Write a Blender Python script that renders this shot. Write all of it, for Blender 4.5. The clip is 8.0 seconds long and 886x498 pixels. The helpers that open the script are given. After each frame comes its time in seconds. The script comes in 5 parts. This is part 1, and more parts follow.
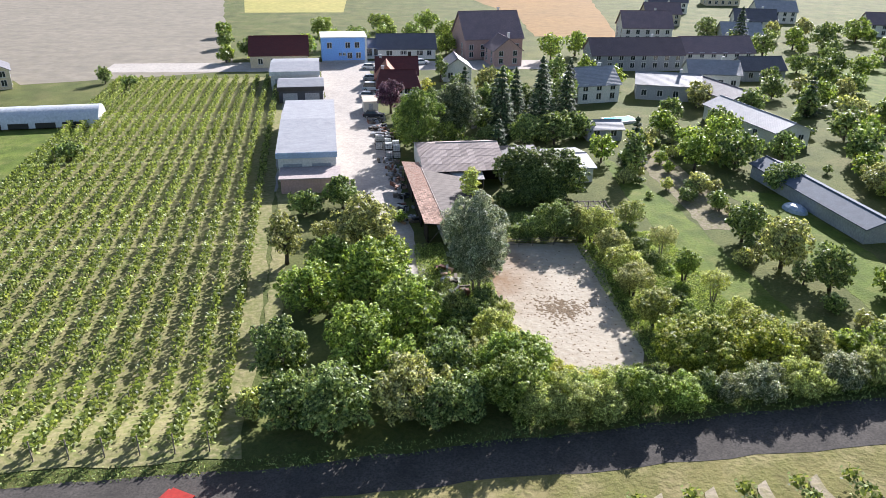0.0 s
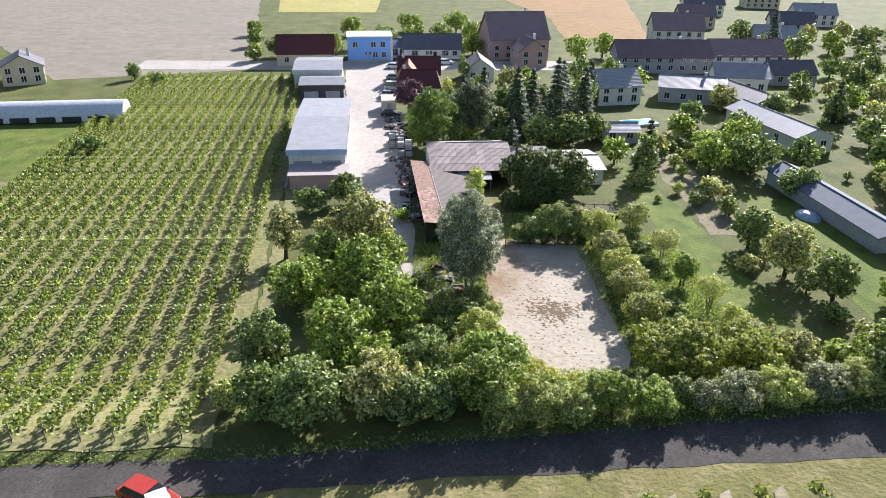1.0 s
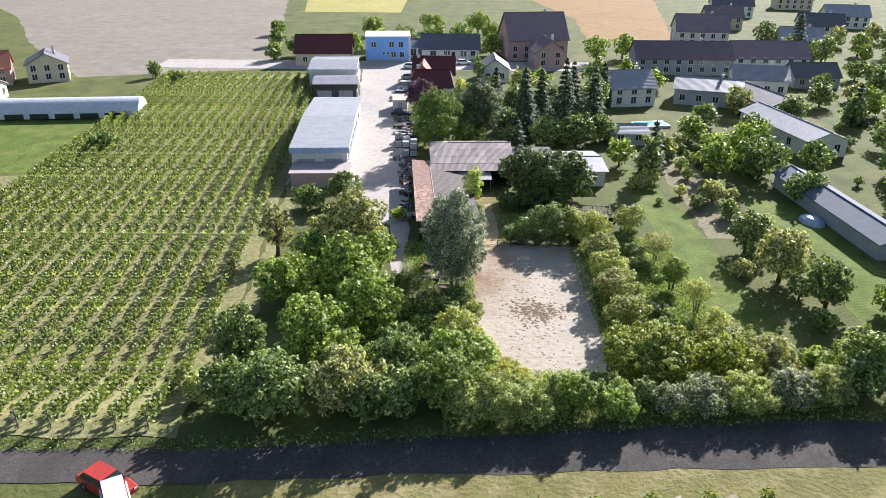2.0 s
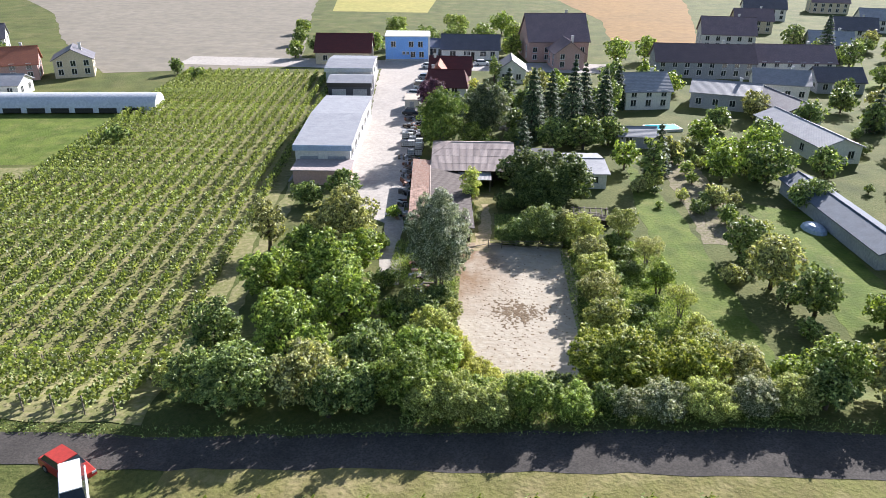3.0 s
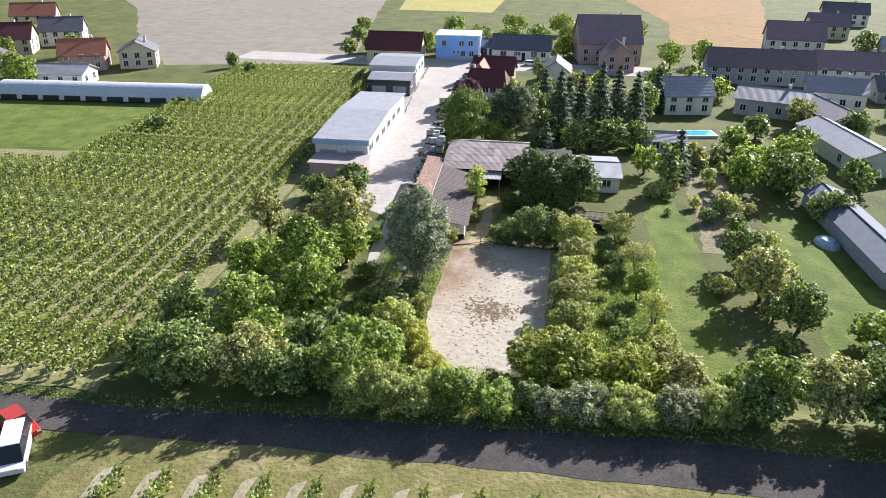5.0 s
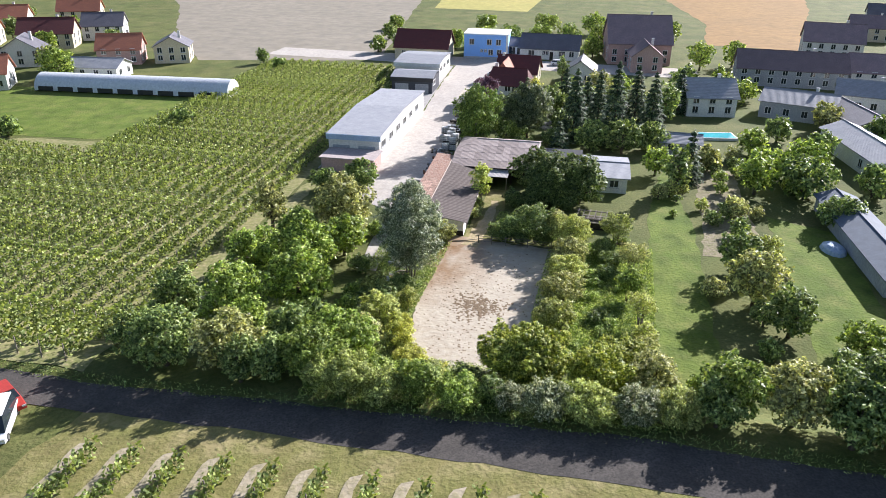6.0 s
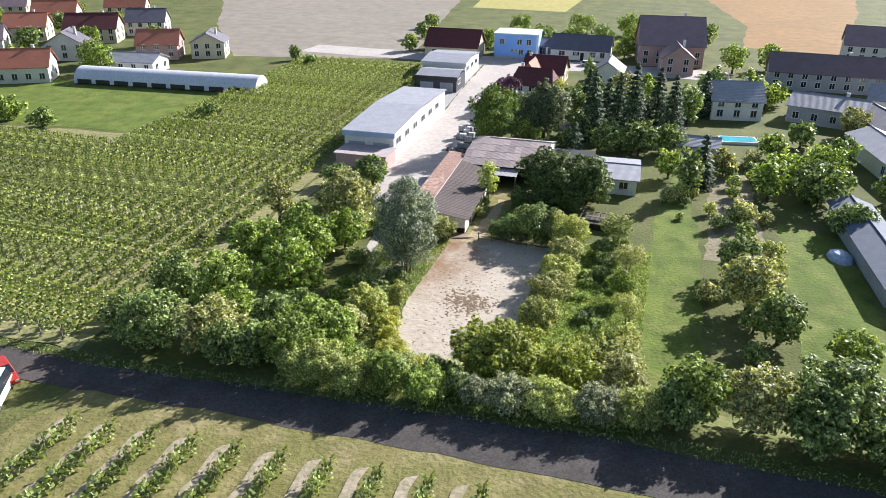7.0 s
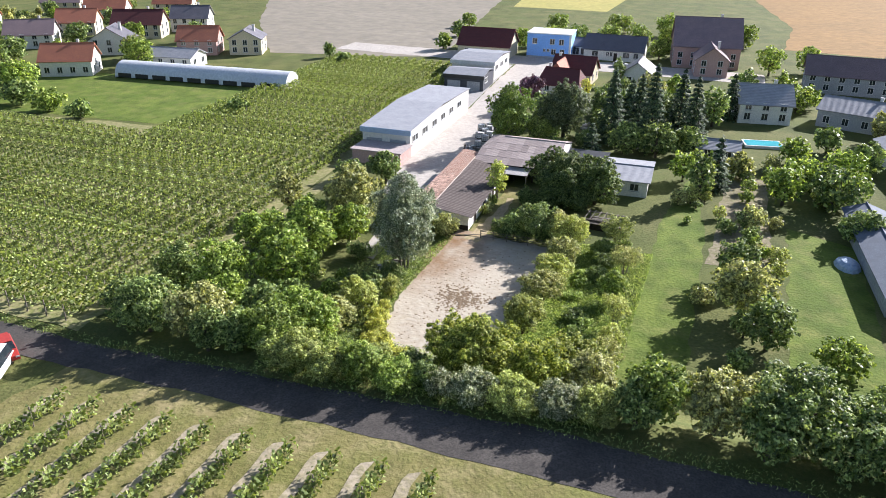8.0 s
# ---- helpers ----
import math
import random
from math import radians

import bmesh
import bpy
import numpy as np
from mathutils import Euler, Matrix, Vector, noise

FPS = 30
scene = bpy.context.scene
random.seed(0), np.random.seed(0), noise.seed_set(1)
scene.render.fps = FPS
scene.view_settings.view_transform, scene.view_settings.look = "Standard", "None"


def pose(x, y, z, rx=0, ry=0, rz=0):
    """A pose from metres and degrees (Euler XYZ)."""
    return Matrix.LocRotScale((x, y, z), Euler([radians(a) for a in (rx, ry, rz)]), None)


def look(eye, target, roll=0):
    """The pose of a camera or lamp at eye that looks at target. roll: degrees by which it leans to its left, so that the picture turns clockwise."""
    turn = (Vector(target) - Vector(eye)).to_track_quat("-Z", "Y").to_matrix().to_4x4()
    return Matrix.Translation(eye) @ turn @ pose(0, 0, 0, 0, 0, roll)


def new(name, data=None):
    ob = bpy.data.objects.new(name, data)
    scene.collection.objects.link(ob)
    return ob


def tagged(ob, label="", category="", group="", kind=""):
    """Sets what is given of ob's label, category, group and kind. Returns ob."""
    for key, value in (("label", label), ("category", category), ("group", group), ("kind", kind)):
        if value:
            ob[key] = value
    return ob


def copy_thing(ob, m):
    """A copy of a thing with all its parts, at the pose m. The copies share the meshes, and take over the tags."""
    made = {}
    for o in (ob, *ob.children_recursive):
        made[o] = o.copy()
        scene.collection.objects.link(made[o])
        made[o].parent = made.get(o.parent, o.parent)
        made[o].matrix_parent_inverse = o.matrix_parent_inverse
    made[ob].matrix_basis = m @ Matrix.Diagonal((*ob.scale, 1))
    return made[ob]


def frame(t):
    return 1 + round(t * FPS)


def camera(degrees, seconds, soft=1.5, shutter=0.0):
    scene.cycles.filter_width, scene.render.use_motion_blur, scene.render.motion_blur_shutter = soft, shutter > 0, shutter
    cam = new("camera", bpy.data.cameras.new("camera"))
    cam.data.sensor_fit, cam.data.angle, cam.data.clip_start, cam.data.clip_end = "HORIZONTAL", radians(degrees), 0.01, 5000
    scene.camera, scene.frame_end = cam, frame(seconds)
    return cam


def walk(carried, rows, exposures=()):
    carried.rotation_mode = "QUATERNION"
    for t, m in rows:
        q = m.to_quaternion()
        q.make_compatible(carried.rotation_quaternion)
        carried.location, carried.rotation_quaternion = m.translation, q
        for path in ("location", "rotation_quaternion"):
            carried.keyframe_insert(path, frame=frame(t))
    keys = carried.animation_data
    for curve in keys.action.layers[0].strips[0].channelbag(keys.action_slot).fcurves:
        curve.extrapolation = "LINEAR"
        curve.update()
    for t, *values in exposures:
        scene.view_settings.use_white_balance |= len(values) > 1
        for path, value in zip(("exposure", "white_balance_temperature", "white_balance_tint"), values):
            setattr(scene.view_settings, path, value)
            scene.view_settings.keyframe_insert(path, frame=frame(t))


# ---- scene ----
cam = camera(62.0, 8.0, soft=0.4)
# seconds, eye, heading to the left, pitch, lean
ROWS = [
    (0.0, 7.75, 4.59, 39.00, -6.19, -24.71, 0.64),
    (0.5, 10.14, 4.31, 38.92, -4.55, -24.69, 0.65),
    (1.0, 12.64, 4.03, 38.87, -2.94, -24.67, 0.66),
    (1.5, 15.20, 3.83, 38.83, -1.48, -24.65, 0.52),
    (3.0, 23.34, 3.50, 38.80, 2.80, -24.62, 0.63),
    (3.5, 26.06, 3.45, 38.81, 4.58, -24.61, 0.64),
    (4.0, 28.80, 3.47, 38.84, 6.46, -24.63, 0.67),
    (4.5, 31.64, 3.52, 38.88, 7.99, -24.64, 0.65),
    (6.0, 40.20, 3.70, 39.01, 13.20, -24.81, 0.66),
    (6.5, 43.06, 3.84, 39.11, 15.08, -24.84, 0.70),
    (7.0, 45.99, 4.05, 39.25, 17.00, -24.91, 0.72),
    (7.5, 48.97, 4.38, 39.42, 18.99, -24.95, 0.57),
    (8.0, 51.98, 4.74, 39.60, 21.06, -25.06, 0.65),
]
walk(cam, [(t, pose(x, y, z, 90 + pitch, 0, turn) @ pose(0, 0, 0, 0, 0, lean)) for t, x, y, z, turn, pitch, lean in ROWS],
     exposures=[(0.0, 1.2, 6300, 15.0), (8.0, 1.2, 6300, 15.0)])

# ---- light ----
SUN_EL, SUN_AZ = radians(27), radians(31)
world = bpy.data.worlds.new("daylight")
scene.world = world
world.use_nodes = True
wn = world.node_tree
sky = wn.nodes.new("ShaderNodeTexSky")
sky.sky_type, sky.sun_disc = "NISHITA", False
sky.sun_elevation, sky.sun_rotation = SUN_EL, SUN_AZ
wn.links.new(sky.outputs[0], wn.nodes["Background"].inputs[0])
wn.nodes["Background"].inputs[1].default_value = 0.072
sun = new("sun", bpy.data.lights.new("sun", "SUN"))
sun.data.energy, sun.data.angle, sun.data.color = 5.2, radians(0.53), (1.0, 0.97, 0.945)
sun.matrix_world = look((math.sin(SUN_AZ) * math.cos(SUN_EL), math.cos(SUN_AZ) * math.cos(SUN_EL), math.sin(SUN_EL)), (0, 0, 0))

# ---- materials ----
MATS = {}


def nodes_of(name):
    m = bpy.data.materials.new(name)
    m.use_nodes = True
    t = m.node_tree
    return m, t, t.nodes["Principled BSDF"]


def noise_fac(t, scale, detail=4.0, lo=0.35, hi=0.65, coords="Object", stretch=None):
    c = t.nodes.new("ShaderNodeTexCoord")
    n = t.nodes.new("ShaderNodeTexNoise")
    n.inputs["Scale"].default_value, n.inputs["Detail"].default_value = scale, detail
    src = c.outputs[coords]
    if stretch:
        mp = t.nodes.new("ShaderNodeMapping")
        mp.inputs["Scale"].default_value = stretch
        t.links.new(src, mp.inputs[0])
        src = mp.outputs[0]
    t.links.new(src, n.inputs["Vector"])
    r = t.nodes.new("ShaderNodeMapRange")
    r.inputs[1].default_value, r.inputs[2].default_value = lo, hi
    t.links.new(n.outputs["Fac"], r.inputs[0])
    return r.outputs[0]


def mixed(t, fac, a, b, mode="MIX"):
    m = t.nodes.new("ShaderNodeMix")
    m.data_type, m.blend_type = "RGBA", mode
    for s, v in ((m.inputs[0], fac), (m.inputs[6], a), (m.inputs[7], b)):
        if hasattr(v, "links"):
            t.links.new(v, s)
        elif isinstance(v, (int, float)):
            s.default_value = v
        else:
            s.default_value = (*v, 1)
    return m.outputs[2]


def bump_to(t, bsdf, height, strength, distance):
    b = t.nodes.new("ShaderNodeBump")
    b.inputs["Strength"].default_value, b.inputs["Distance"].default_value = strength, distance
    t.links.new(height, b.inputs["Height"])
    t.links.new(b.outputs[0], bsdf.inputs["Normal"])


def surface(name, a, b, big=0.3, c=None, fine=6.0, rough=0.85, bump=0.3, distance=0.05, metal=0.0, vary=0.0, stretch=None):
    """Two colours mottled at a large scale, a third speckled at a fine one, fine relief, and a random tone for each object."""
    if name in MATS:
        return MATS[name]
    m, t, s = nodes_of(name)
    col = mixed(t, noise_fac(t, big, 5.0, 0.32, 0.68, stretch=stretch), a, b)
    col = mixed(t, noise_fac(t, big * 7.3, 4.0, 0.42, 0.7, stretch=stretch), col, (0.74, 0.76, 0.78), "MULTIPLY")
    f = noise_fac(t, fine, 6.0, 0.4, 0.75, stretch=stretch)
    col = mixed(t, f, col, c or tuple(0.6 * v for v in a))
    if vary:
        o = t.nodes.new("ShaderNodeObjectInfo")
        r = t.nodes.new("ShaderNodeMapRange")
        r.inputs[3].default_value, r.inputs[4].default_value = 1 - vary, 1 + vary
        t.links.new(o.outputs["Random"], r.inputs[0])
        hs = t.nodes.new("ShaderNodeHueSaturation")
        t.links.new(r.outputs[0], hs.inputs["Value"])
        t.links.new(col, hs.inputs["Color"])
        col = hs.outputs[0]
    t.links.new(col, s.inputs["Base Color"])
    s.inputs["Roughness"].default_value, s.inputs["Metallic"].default_value = rough, metal
    if rough >= 0.9:
        s.inputs["Specular IOR Level"].default_value = 0.12
    if bump:
        bump_to(t, s, f, bump, distance)
    MATS[name] = m
    return m


def leafy(name, a, b, c, through_light=0.35, rough=0.5):
    """Leaves: each its own tone between a and b, some c; light shines through."""
    a, b, c = ([k * 1.8 * q[0], k * 1.48 * q[1], k * 1.95 * q[2]] for q, k in ((a, 0.5), (b, 1.85), (c, 2.95)))
    if name in MATS:
        return MATS[name]
    m, t, s = nodes_of(name)
    g = t.nodes.new("ShaderNodeNewGeometry")
    ramp = t.nodes.new("ShaderNodeValToRGB")
    e = ramp.color_ramp.elements
    e[0].color, e[1].color = (*a, 1), (*c, 1)
    e.new(0.55).color = (*b, 1)
    t.links.new(g.outputs["Random Per Island"], ramp.inputs[0])
    col = mixed(t, noise_fac(t, 0.5, 3.0, 0.35, 0.7), ramp.outputs[0], tuple(0.72 * v for v in a), "MIX")
    col = mixed(t, 0.55, col, ramp.outputs[0])
    o = t.nodes.new("ShaderNodeObjectInfo")
    r = t.nodes.new("ShaderNodeMapRange")
    r.inputs[3].default_value, r.inputs[4].default_value = 0.85, 1.15
    t.links.new(o.outputs["Random"], r.inputs[0])
    hs = t.nodes.new("ShaderNodeHueSaturation")
    t.links.new(r.outputs[0], hs.inputs["Value"])
    t.links.new(col, hs.inputs["Color"])
    t.links.new(hs.outputs[0], s.inputs["Base Color"])
    s.inputs["Roughness"].default_value = rough
    s.inputs["Specular IOR Level"].default_value = 0.3
    tr = t.nodes.new("ShaderNodeBsdfTranslucent")
    t.links.new(mixed(t, 1.0, hs.outputs[0], (1.25, 1.2, 0.6), "MULTIPLY"), tr.inputs[0])
    mx = t.nodes.new("ShaderNodeMixShader")
    mx.inputs[0].default_value = through_light
    t.links.new(s.outputs[0], mx.inputs[1])
    t.links.new(tr.outputs[0], mx.inputs[2])
    t.links.new(mx.outputs[0], t.nodes["Material Output"].inputs[0])
    MATS[name] = m
    return m


def ribbed(name, a, b, pitch, axis="X", rough=0.8, c=None, depth=0.04, trough_dark=0.28, vary=0.1):
    """Corrugated sheet: ribs across the given axis, weathered."""
    if name in MATS:
        return MATS[name]
    m, t, s = nodes_of(name)
    co = t.nodes.new("ShaderNodeTexCoord")
    w = t.nodes.new("ShaderNodeTexWave")
    w.wave_type, w.bands_direction, w.wave_profile = "BANDS", axis, "SIN"
    w.inputs["Scale"].default_value = 0.314 / pitch
    w.inputs["Distortion"].default_value = 0.0
    t.links.new(co.outputs["Object"], w.inputs["Vector"])
    col = mixed(t, noise_fac(t, 0.7, 6.0), a, b)
    col = mixed(t, noise_fac(t, 3.0, 8.0, 0.5, 0.8, stretch=(3, 0.5, 1) if axis == "X" else (0.5, 3, 1)), col, c or tuple(0.55 * v for v in a))
    # darker tone in the troughs between the ribs
    darkening = t.nodes.new("ShaderNodeMapRange")
    darkening.inputs[1].default_value, darkening.inputs[2].default_value = 0.0, 0.45
    darkening.inputs[3].default_value, darkening.inputs[4].default_value = trough_dark, 0.0
    t.links.new(w.outputs["Fac"], darkening.inputs[0])
    col = mixed(t, darkening.outputs[0], col, tuple(0.5 * v for v in b))
    o = t.nodes.new("ShaderNodeObjectInfo")
    r = t.nodes.new("ShaderNodeMapRange")
    r.inputs[3].default_value, r.inputs[4].default_value = 1 - vary, 1 + vary
    t.links.new(o.outputs["Random"], r.inputs[0])
    hs = t.nodes.new("ShaderNodeHueSaturation")
    t.links.new(r.outputs[0], hs.inputs["Value"])
    t.links.new(col, hs.inputs["Color"])
    t.links.new(hs.outputs[0], s.inputs["Base Color"])
    s.inputs["Roughness"].default_value, s.inputs["Specular IOR Level"].default_value = rough, 0.2
    bump_to(t, s, w.outputs["Fac"], 0.5, depth)
    MATS[name] = m
    return m


def plain(name, a, rough=0.5, metal=0.0, darkening=0.25):
    return surface(name, a, tuple(v * (1 - darkening) for v in a), 0.8, tuple(v * (1 - 1.5 * darkening) for v in a), 9.0, rough, 0.05, 0.01, metal)


def turf(name, a, b, dry, dark, big=0.12, worn=0.5):
    """Grass in patches: two greens, worn yellowish spots, dark tufts, and fine relief."""
    m, t, s = nodes_of(name)
    col = mixed(t, noise_fac(t, big, 4.0, 0.38, 0.62), a, b)
    col = mixed(t, noise_fac(t, big * 2.7, 6.0, 0.42, 0.72, stretch=(1, 0.7, 1)), col, tuple(0.62 * v for v in a))
    spots = noise_fac(t, big * 1.6 + 0.05, 8.0, 0.50, 0.70)
    col = mixed(t, mixed(t, spots, (0, 0, 0), (worn, worn, worn)), col, dry)
    tufts = noise_fac(t, 2.6, 7.0, 0.40, 0.70)
    col = mixed(t, tufts, col, mixed(t, 0.65, col, dark))
    col = mixed(t, noise_fac(t, 11.0, 5.0, 0.45, 0.75), col, mixed(t, 0.4, col, dry))
    t.links.new(col, s.inputs["Base Color"])
    s.inputs["Roughness"].default_value, s.inputs["Specular IOR Level"].default_value = 0.95, 0.2
    bump_to(t, s, tufts, 0.5, 0.07)
    return m


GRASS = turf("meadow_grass", (0.085, 0.112, 0.026), (0.125, 0.135, 0.038), (0.20, 0.175, 0.075), (0.045, 0.068, 0.014), 0.07)
DRYGRASS = turf("dry_meadow", (0.215, 0.190, 0.070), (0.155, 0.160, 0.045), (0.33, 0.275, 0.14), (0.11, 0.12, 0.033), 0.2, 0.8)
LAWN = turf("lawn_green", (0.088, 0.142, 0.016), (0.145, 0.190, 0.030), (0.205, 0.200, 0.065), (0.055, 0.095, 0.012), 0.16, 0.55)
VINESOIL = surface("vineyard_soil", (0.233, 0.223, 0.099), (0.149, 0.175, 0.055), 0.2, (0.305, 0.265, 0.149), 1.7, 0.95, 0.5, 0.08)
GRAVEL = surface("pale_gravel", (0.505, 0.465, 0.419), (0.428, 0.390, 0.350), 0.15, (0.350, 0.321, 0.289), 3.0, 0.95, 0.4, 0.05)
TRACK = surface("asphalt_track", (0.075, 0.068, 0.062), (0.115, 0.104, 0.094), 0.35, (0.048, 0.044, 0.040), 6.0, 0.9, 0.3, 0.03)
FIELD = surface("tilled_field", (0.275, 0.245, 0.20), (0.240, 0.215, 0.175), 0.03, (0.215, 0.195, 0.15), 0.4, 0.95, 0.5, 0.1)
STUBBLE = surface("stubble_field", (0.33, 0.205, 0.085), (0.27, 0.175, 0.08), 0.04, (0.24, 0.15, 0.07), 0.5, 0.95, 0.5, 0.1)
BARK = surface("bark", (0.10, 0.08, 0.06), (0.16, 0.13, 0.10), 1.5, (0.05, 0.04, 0.03), 9.0, 0.95, 0.8, 0.03, stretch=(3, 3, 0.6))
PALEBARK = surface("grey_bark", (0.27, 0.24, 0.21), (0.18, 0.16, 0.14), 1.5, (0.10, 0.09, 0.08), 7.0, 0.95, 0.8, 0.03, stretch=(3, 3, 0.6))
WOOD = surface("weathered_wood", (0.20, 0.17, 0.14), (0.28, 0.25, 0.21), 0.8, (0.11, 0.09, 0.07), 7.0, 0.9, 0.4, 0.02, vary=0.2, stretch=(1, 1, 4))
DARKWOOD = surface("dark_boards", (0.035, 0.028, 0.024), (0.06, 0.05, 0.04), 0.7, (0.02, 0.017, 0.015), 5.0, 0.9, 0.3, 0.02)
PLASTER = surface("white_plaster", (0.808, 0.783, 0.736), (0.711, 0.689, 0.642), 0.4, (0.592, 0.570, 0.523), 5.0, 0.9, 0.15, 0.02, vary=0.06)
CREAM = surface("cream_plaster", (0.649, 0.578, 0.421), (0.578, 0.509, 0.368), 0.4, (0.456, 0.395, 0.289), 5.0, 0.9, 0.15, 0.02, vary=0.08)
PINK = surface("rose_plaster", (0.539, 0.365, 0.331), (0.487, 0.322, 0.287), 0.4, (0.392, 0.261, 0.235), 5.0, 0.9, 0.15, 0.02, vary=0.08)
BLUEWALL = surface("blue_plaster", (0.250, 0.500, 0.975), (0.213, 0.438, 0.875), 0.4, (0.175, 0.350, 0.725), 5.0, 0.85, 0.12, 0.02)
GREYWALL = surface("grey_render", (0.42, 0.43, 0.45), (0.34, 0.35, 0.37), 0.4, (0.26, 0.27, 0.28), 5.0, 0.9, 0.2, 0.02, vary=0.1)
REDROOF = surface("dark_red_tiles", (0.125, 0.024, 0.023), (0.092, 0.019, 0.019), 0.6, (0.062, 0.016, 0.016), 5.0, 0.75, 0.6, 0.04, vary=0.15, stretch=(1, 3, 3))
ORANGEROOF = surface("orange_tiles", (0.42, 0.15, 0.08), (0.34, 0.12, 0.07), 0.6, (0.24, 0.09, 0.06), 4.0, 0.8, 0.6, 0.04, vary=0.15)
MAUVEROOF = surface("weathered_brown_roof", (0.26, 0.185, 0.19), (0.20, 0.145, 0.155), 0.5, (0.15, 0.11, 0.12), 4.0, 0.8, 0.6, 0.04, vary=0.2)
SLATE = surface("slate_roof", (0.11, 0.105, 0.125), (0.15, 0.145, 0.165), 0.5, (0.07, 0.066, 0.08), 5.0, 0.6, 0.5, 0.03, vary=0.15)
SHEETROOF = ribbed("light_sheet_roof", (0.331, 0.339, 0.365), (0.278, 0.287, 0.313), 0.35, "Y", 0.55)
FIBRE = ribbed("grey_fibre_cement", (0.428, 0.356, 0.329), (0.347, 0.287, 0.265), 0.177, "X", 0.85, (0.243, 0.206, 0.183), 0.03, 0.14, 0.2)
BROWNSHEET = ribbed("brown_sheet_roof", (0.108, 0.086, 0.078), (0.085, 0.068, 0.062), 0.42, "Y", 0.7, (0.062, 0.050, 0.045), 0.06)
OLDTILE = surface("old_clay_tile", (0.44, 0.25, 0.185), (0.34, 0.205, 0.155), 1.4, (0.52, 0.42, 0.35), 4.0, 0.9, 0.4, 0.02, vary=0.4)
GLASS = surface("dark_window_glass", (0.03, 0.04, 0.045), (0.02, 0.03, 0.035), 0.5, (0.02, 0.025, 0.03), 2.0, 0.08, 0.0)
FRAMEW = plain("white_frame", (0.78, 0.78, 0.76), 0.5)
DARKMETAL = plain("dark_metal", (0.05, 0.05, 0.055), 0.5, 0.4)
RUBBER = plain("tyre_rubber", (0.018, 0.018, 0.018), 0.85)
STEEL = plain("galvanised_steel", (0.5, 0.5, 0.5), 0.4, 0.8)


def sand_material():
    m, t, s = nodes_of("trampled_sand")
    col = mixed(t, noise_fac(t, 0.22, 4.0, 0.35, 0.7), (0.41, 0.362, 0.288), (0.34, 0.293, 0.225))
    co = t.nodes.new("ShaderNodeTexCoord")
    fine = noise_fac(t, 1.6, 10.0, 0.35, 0.8)
    col = mixed(t, fine, col, (0.45, 0.405, 0.335))
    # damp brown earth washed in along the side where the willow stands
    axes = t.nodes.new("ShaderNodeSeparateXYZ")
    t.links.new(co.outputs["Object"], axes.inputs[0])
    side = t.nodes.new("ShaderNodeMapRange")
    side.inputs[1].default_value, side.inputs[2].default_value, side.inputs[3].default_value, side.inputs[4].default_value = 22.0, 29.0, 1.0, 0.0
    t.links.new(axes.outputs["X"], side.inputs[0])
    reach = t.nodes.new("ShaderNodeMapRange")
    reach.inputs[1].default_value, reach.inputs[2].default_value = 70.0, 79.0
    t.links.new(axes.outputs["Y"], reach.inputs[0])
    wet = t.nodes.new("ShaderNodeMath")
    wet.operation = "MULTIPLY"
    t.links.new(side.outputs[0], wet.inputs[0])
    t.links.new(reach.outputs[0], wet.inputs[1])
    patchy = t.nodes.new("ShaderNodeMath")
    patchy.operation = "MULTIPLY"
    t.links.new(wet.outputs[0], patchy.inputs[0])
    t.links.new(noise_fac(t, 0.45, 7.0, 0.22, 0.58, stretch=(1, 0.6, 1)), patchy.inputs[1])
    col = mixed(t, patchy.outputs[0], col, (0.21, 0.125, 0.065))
    t.links.new(col, s.inputs["Base Color"])
    s.inputs["Roughness"].default_value, s.inputs["Specular IOR Level"].default_value = 0.95, 0.15
    # rippled and dented surface
    ripple = t.nodes.new("ShaderNodeTexWave")
    ripple.inputs["Scale"].default_value, ripple.inputs["Distortion"].default_value, ripple.inputs["Detail"].default_value = 0.5, 16.0, 4.0
    ripple.bands_direction = "Y"
    t.links.new(co.outputs["Object"], ripple.inputs["Vector"])
    hgt = mixed(t, 0.13, mixed(t, fine, (0, 0, 0), (1, 1, 1)), ripple.outputs["Color"])
    bump_to(t, s, hgt, 0.5, 0.07)
    return m


SAND = sand_material()
L_WALNUT = leafy("walnut_leaves", (0.048, 0.088, 0.010), (0.084, 0.132, 0.014), (0.157, 0.189, 0.032))
L_BRIGHT = leafy("fresh_green_leaves", (0.048, 0.098, 0.014), (0.082, 0.146, 0.020), (0.146, 0.204, 0.044))
L_DARK = leafy("dark_green_leaves", (0.033, 0.072, 0.017), (0.061, 0.110, 0.023), (0.116, 0.165, 0.047), 0.3)
L_SILVER = leafy("silver_grey_leaves", (0.032, 0.061, 0.016), (0.060, 0.090, 0.027), (0.19, 0.235, 0.135), 0.3)
L_WILLOW = leafy("white_willow_leaves", (0.038, 0.072, 0.025), (0.082, 0.130, 0.055), (0.205, 0.265, 0.175), 0.3)
L_OAK = leafy("oak_leaves", (0.022, 0.048, 0.011), (0.042, 0.076, 0.016), (0.085, 0.125, 0.033), 0.3)
L_YELLOW = leafy("yellow_green_leaves", (0.082, 0.123, 0.025), (0.133, 0.183, 0.039), (0.199, 0.251, 0.076))
L_OLIVE = leafy("olive_green_leaves", (0.073, 0.104, 0.030), (0.122, 0.161, 0.046), (0.196, 0.233, 0.086))
L_GREYGREEN = leafy("grey_green_leaves", (0.066, 0.106, 0.023), (0.112, 0.165, 0.037), (0.197, 0.252, 0.074))
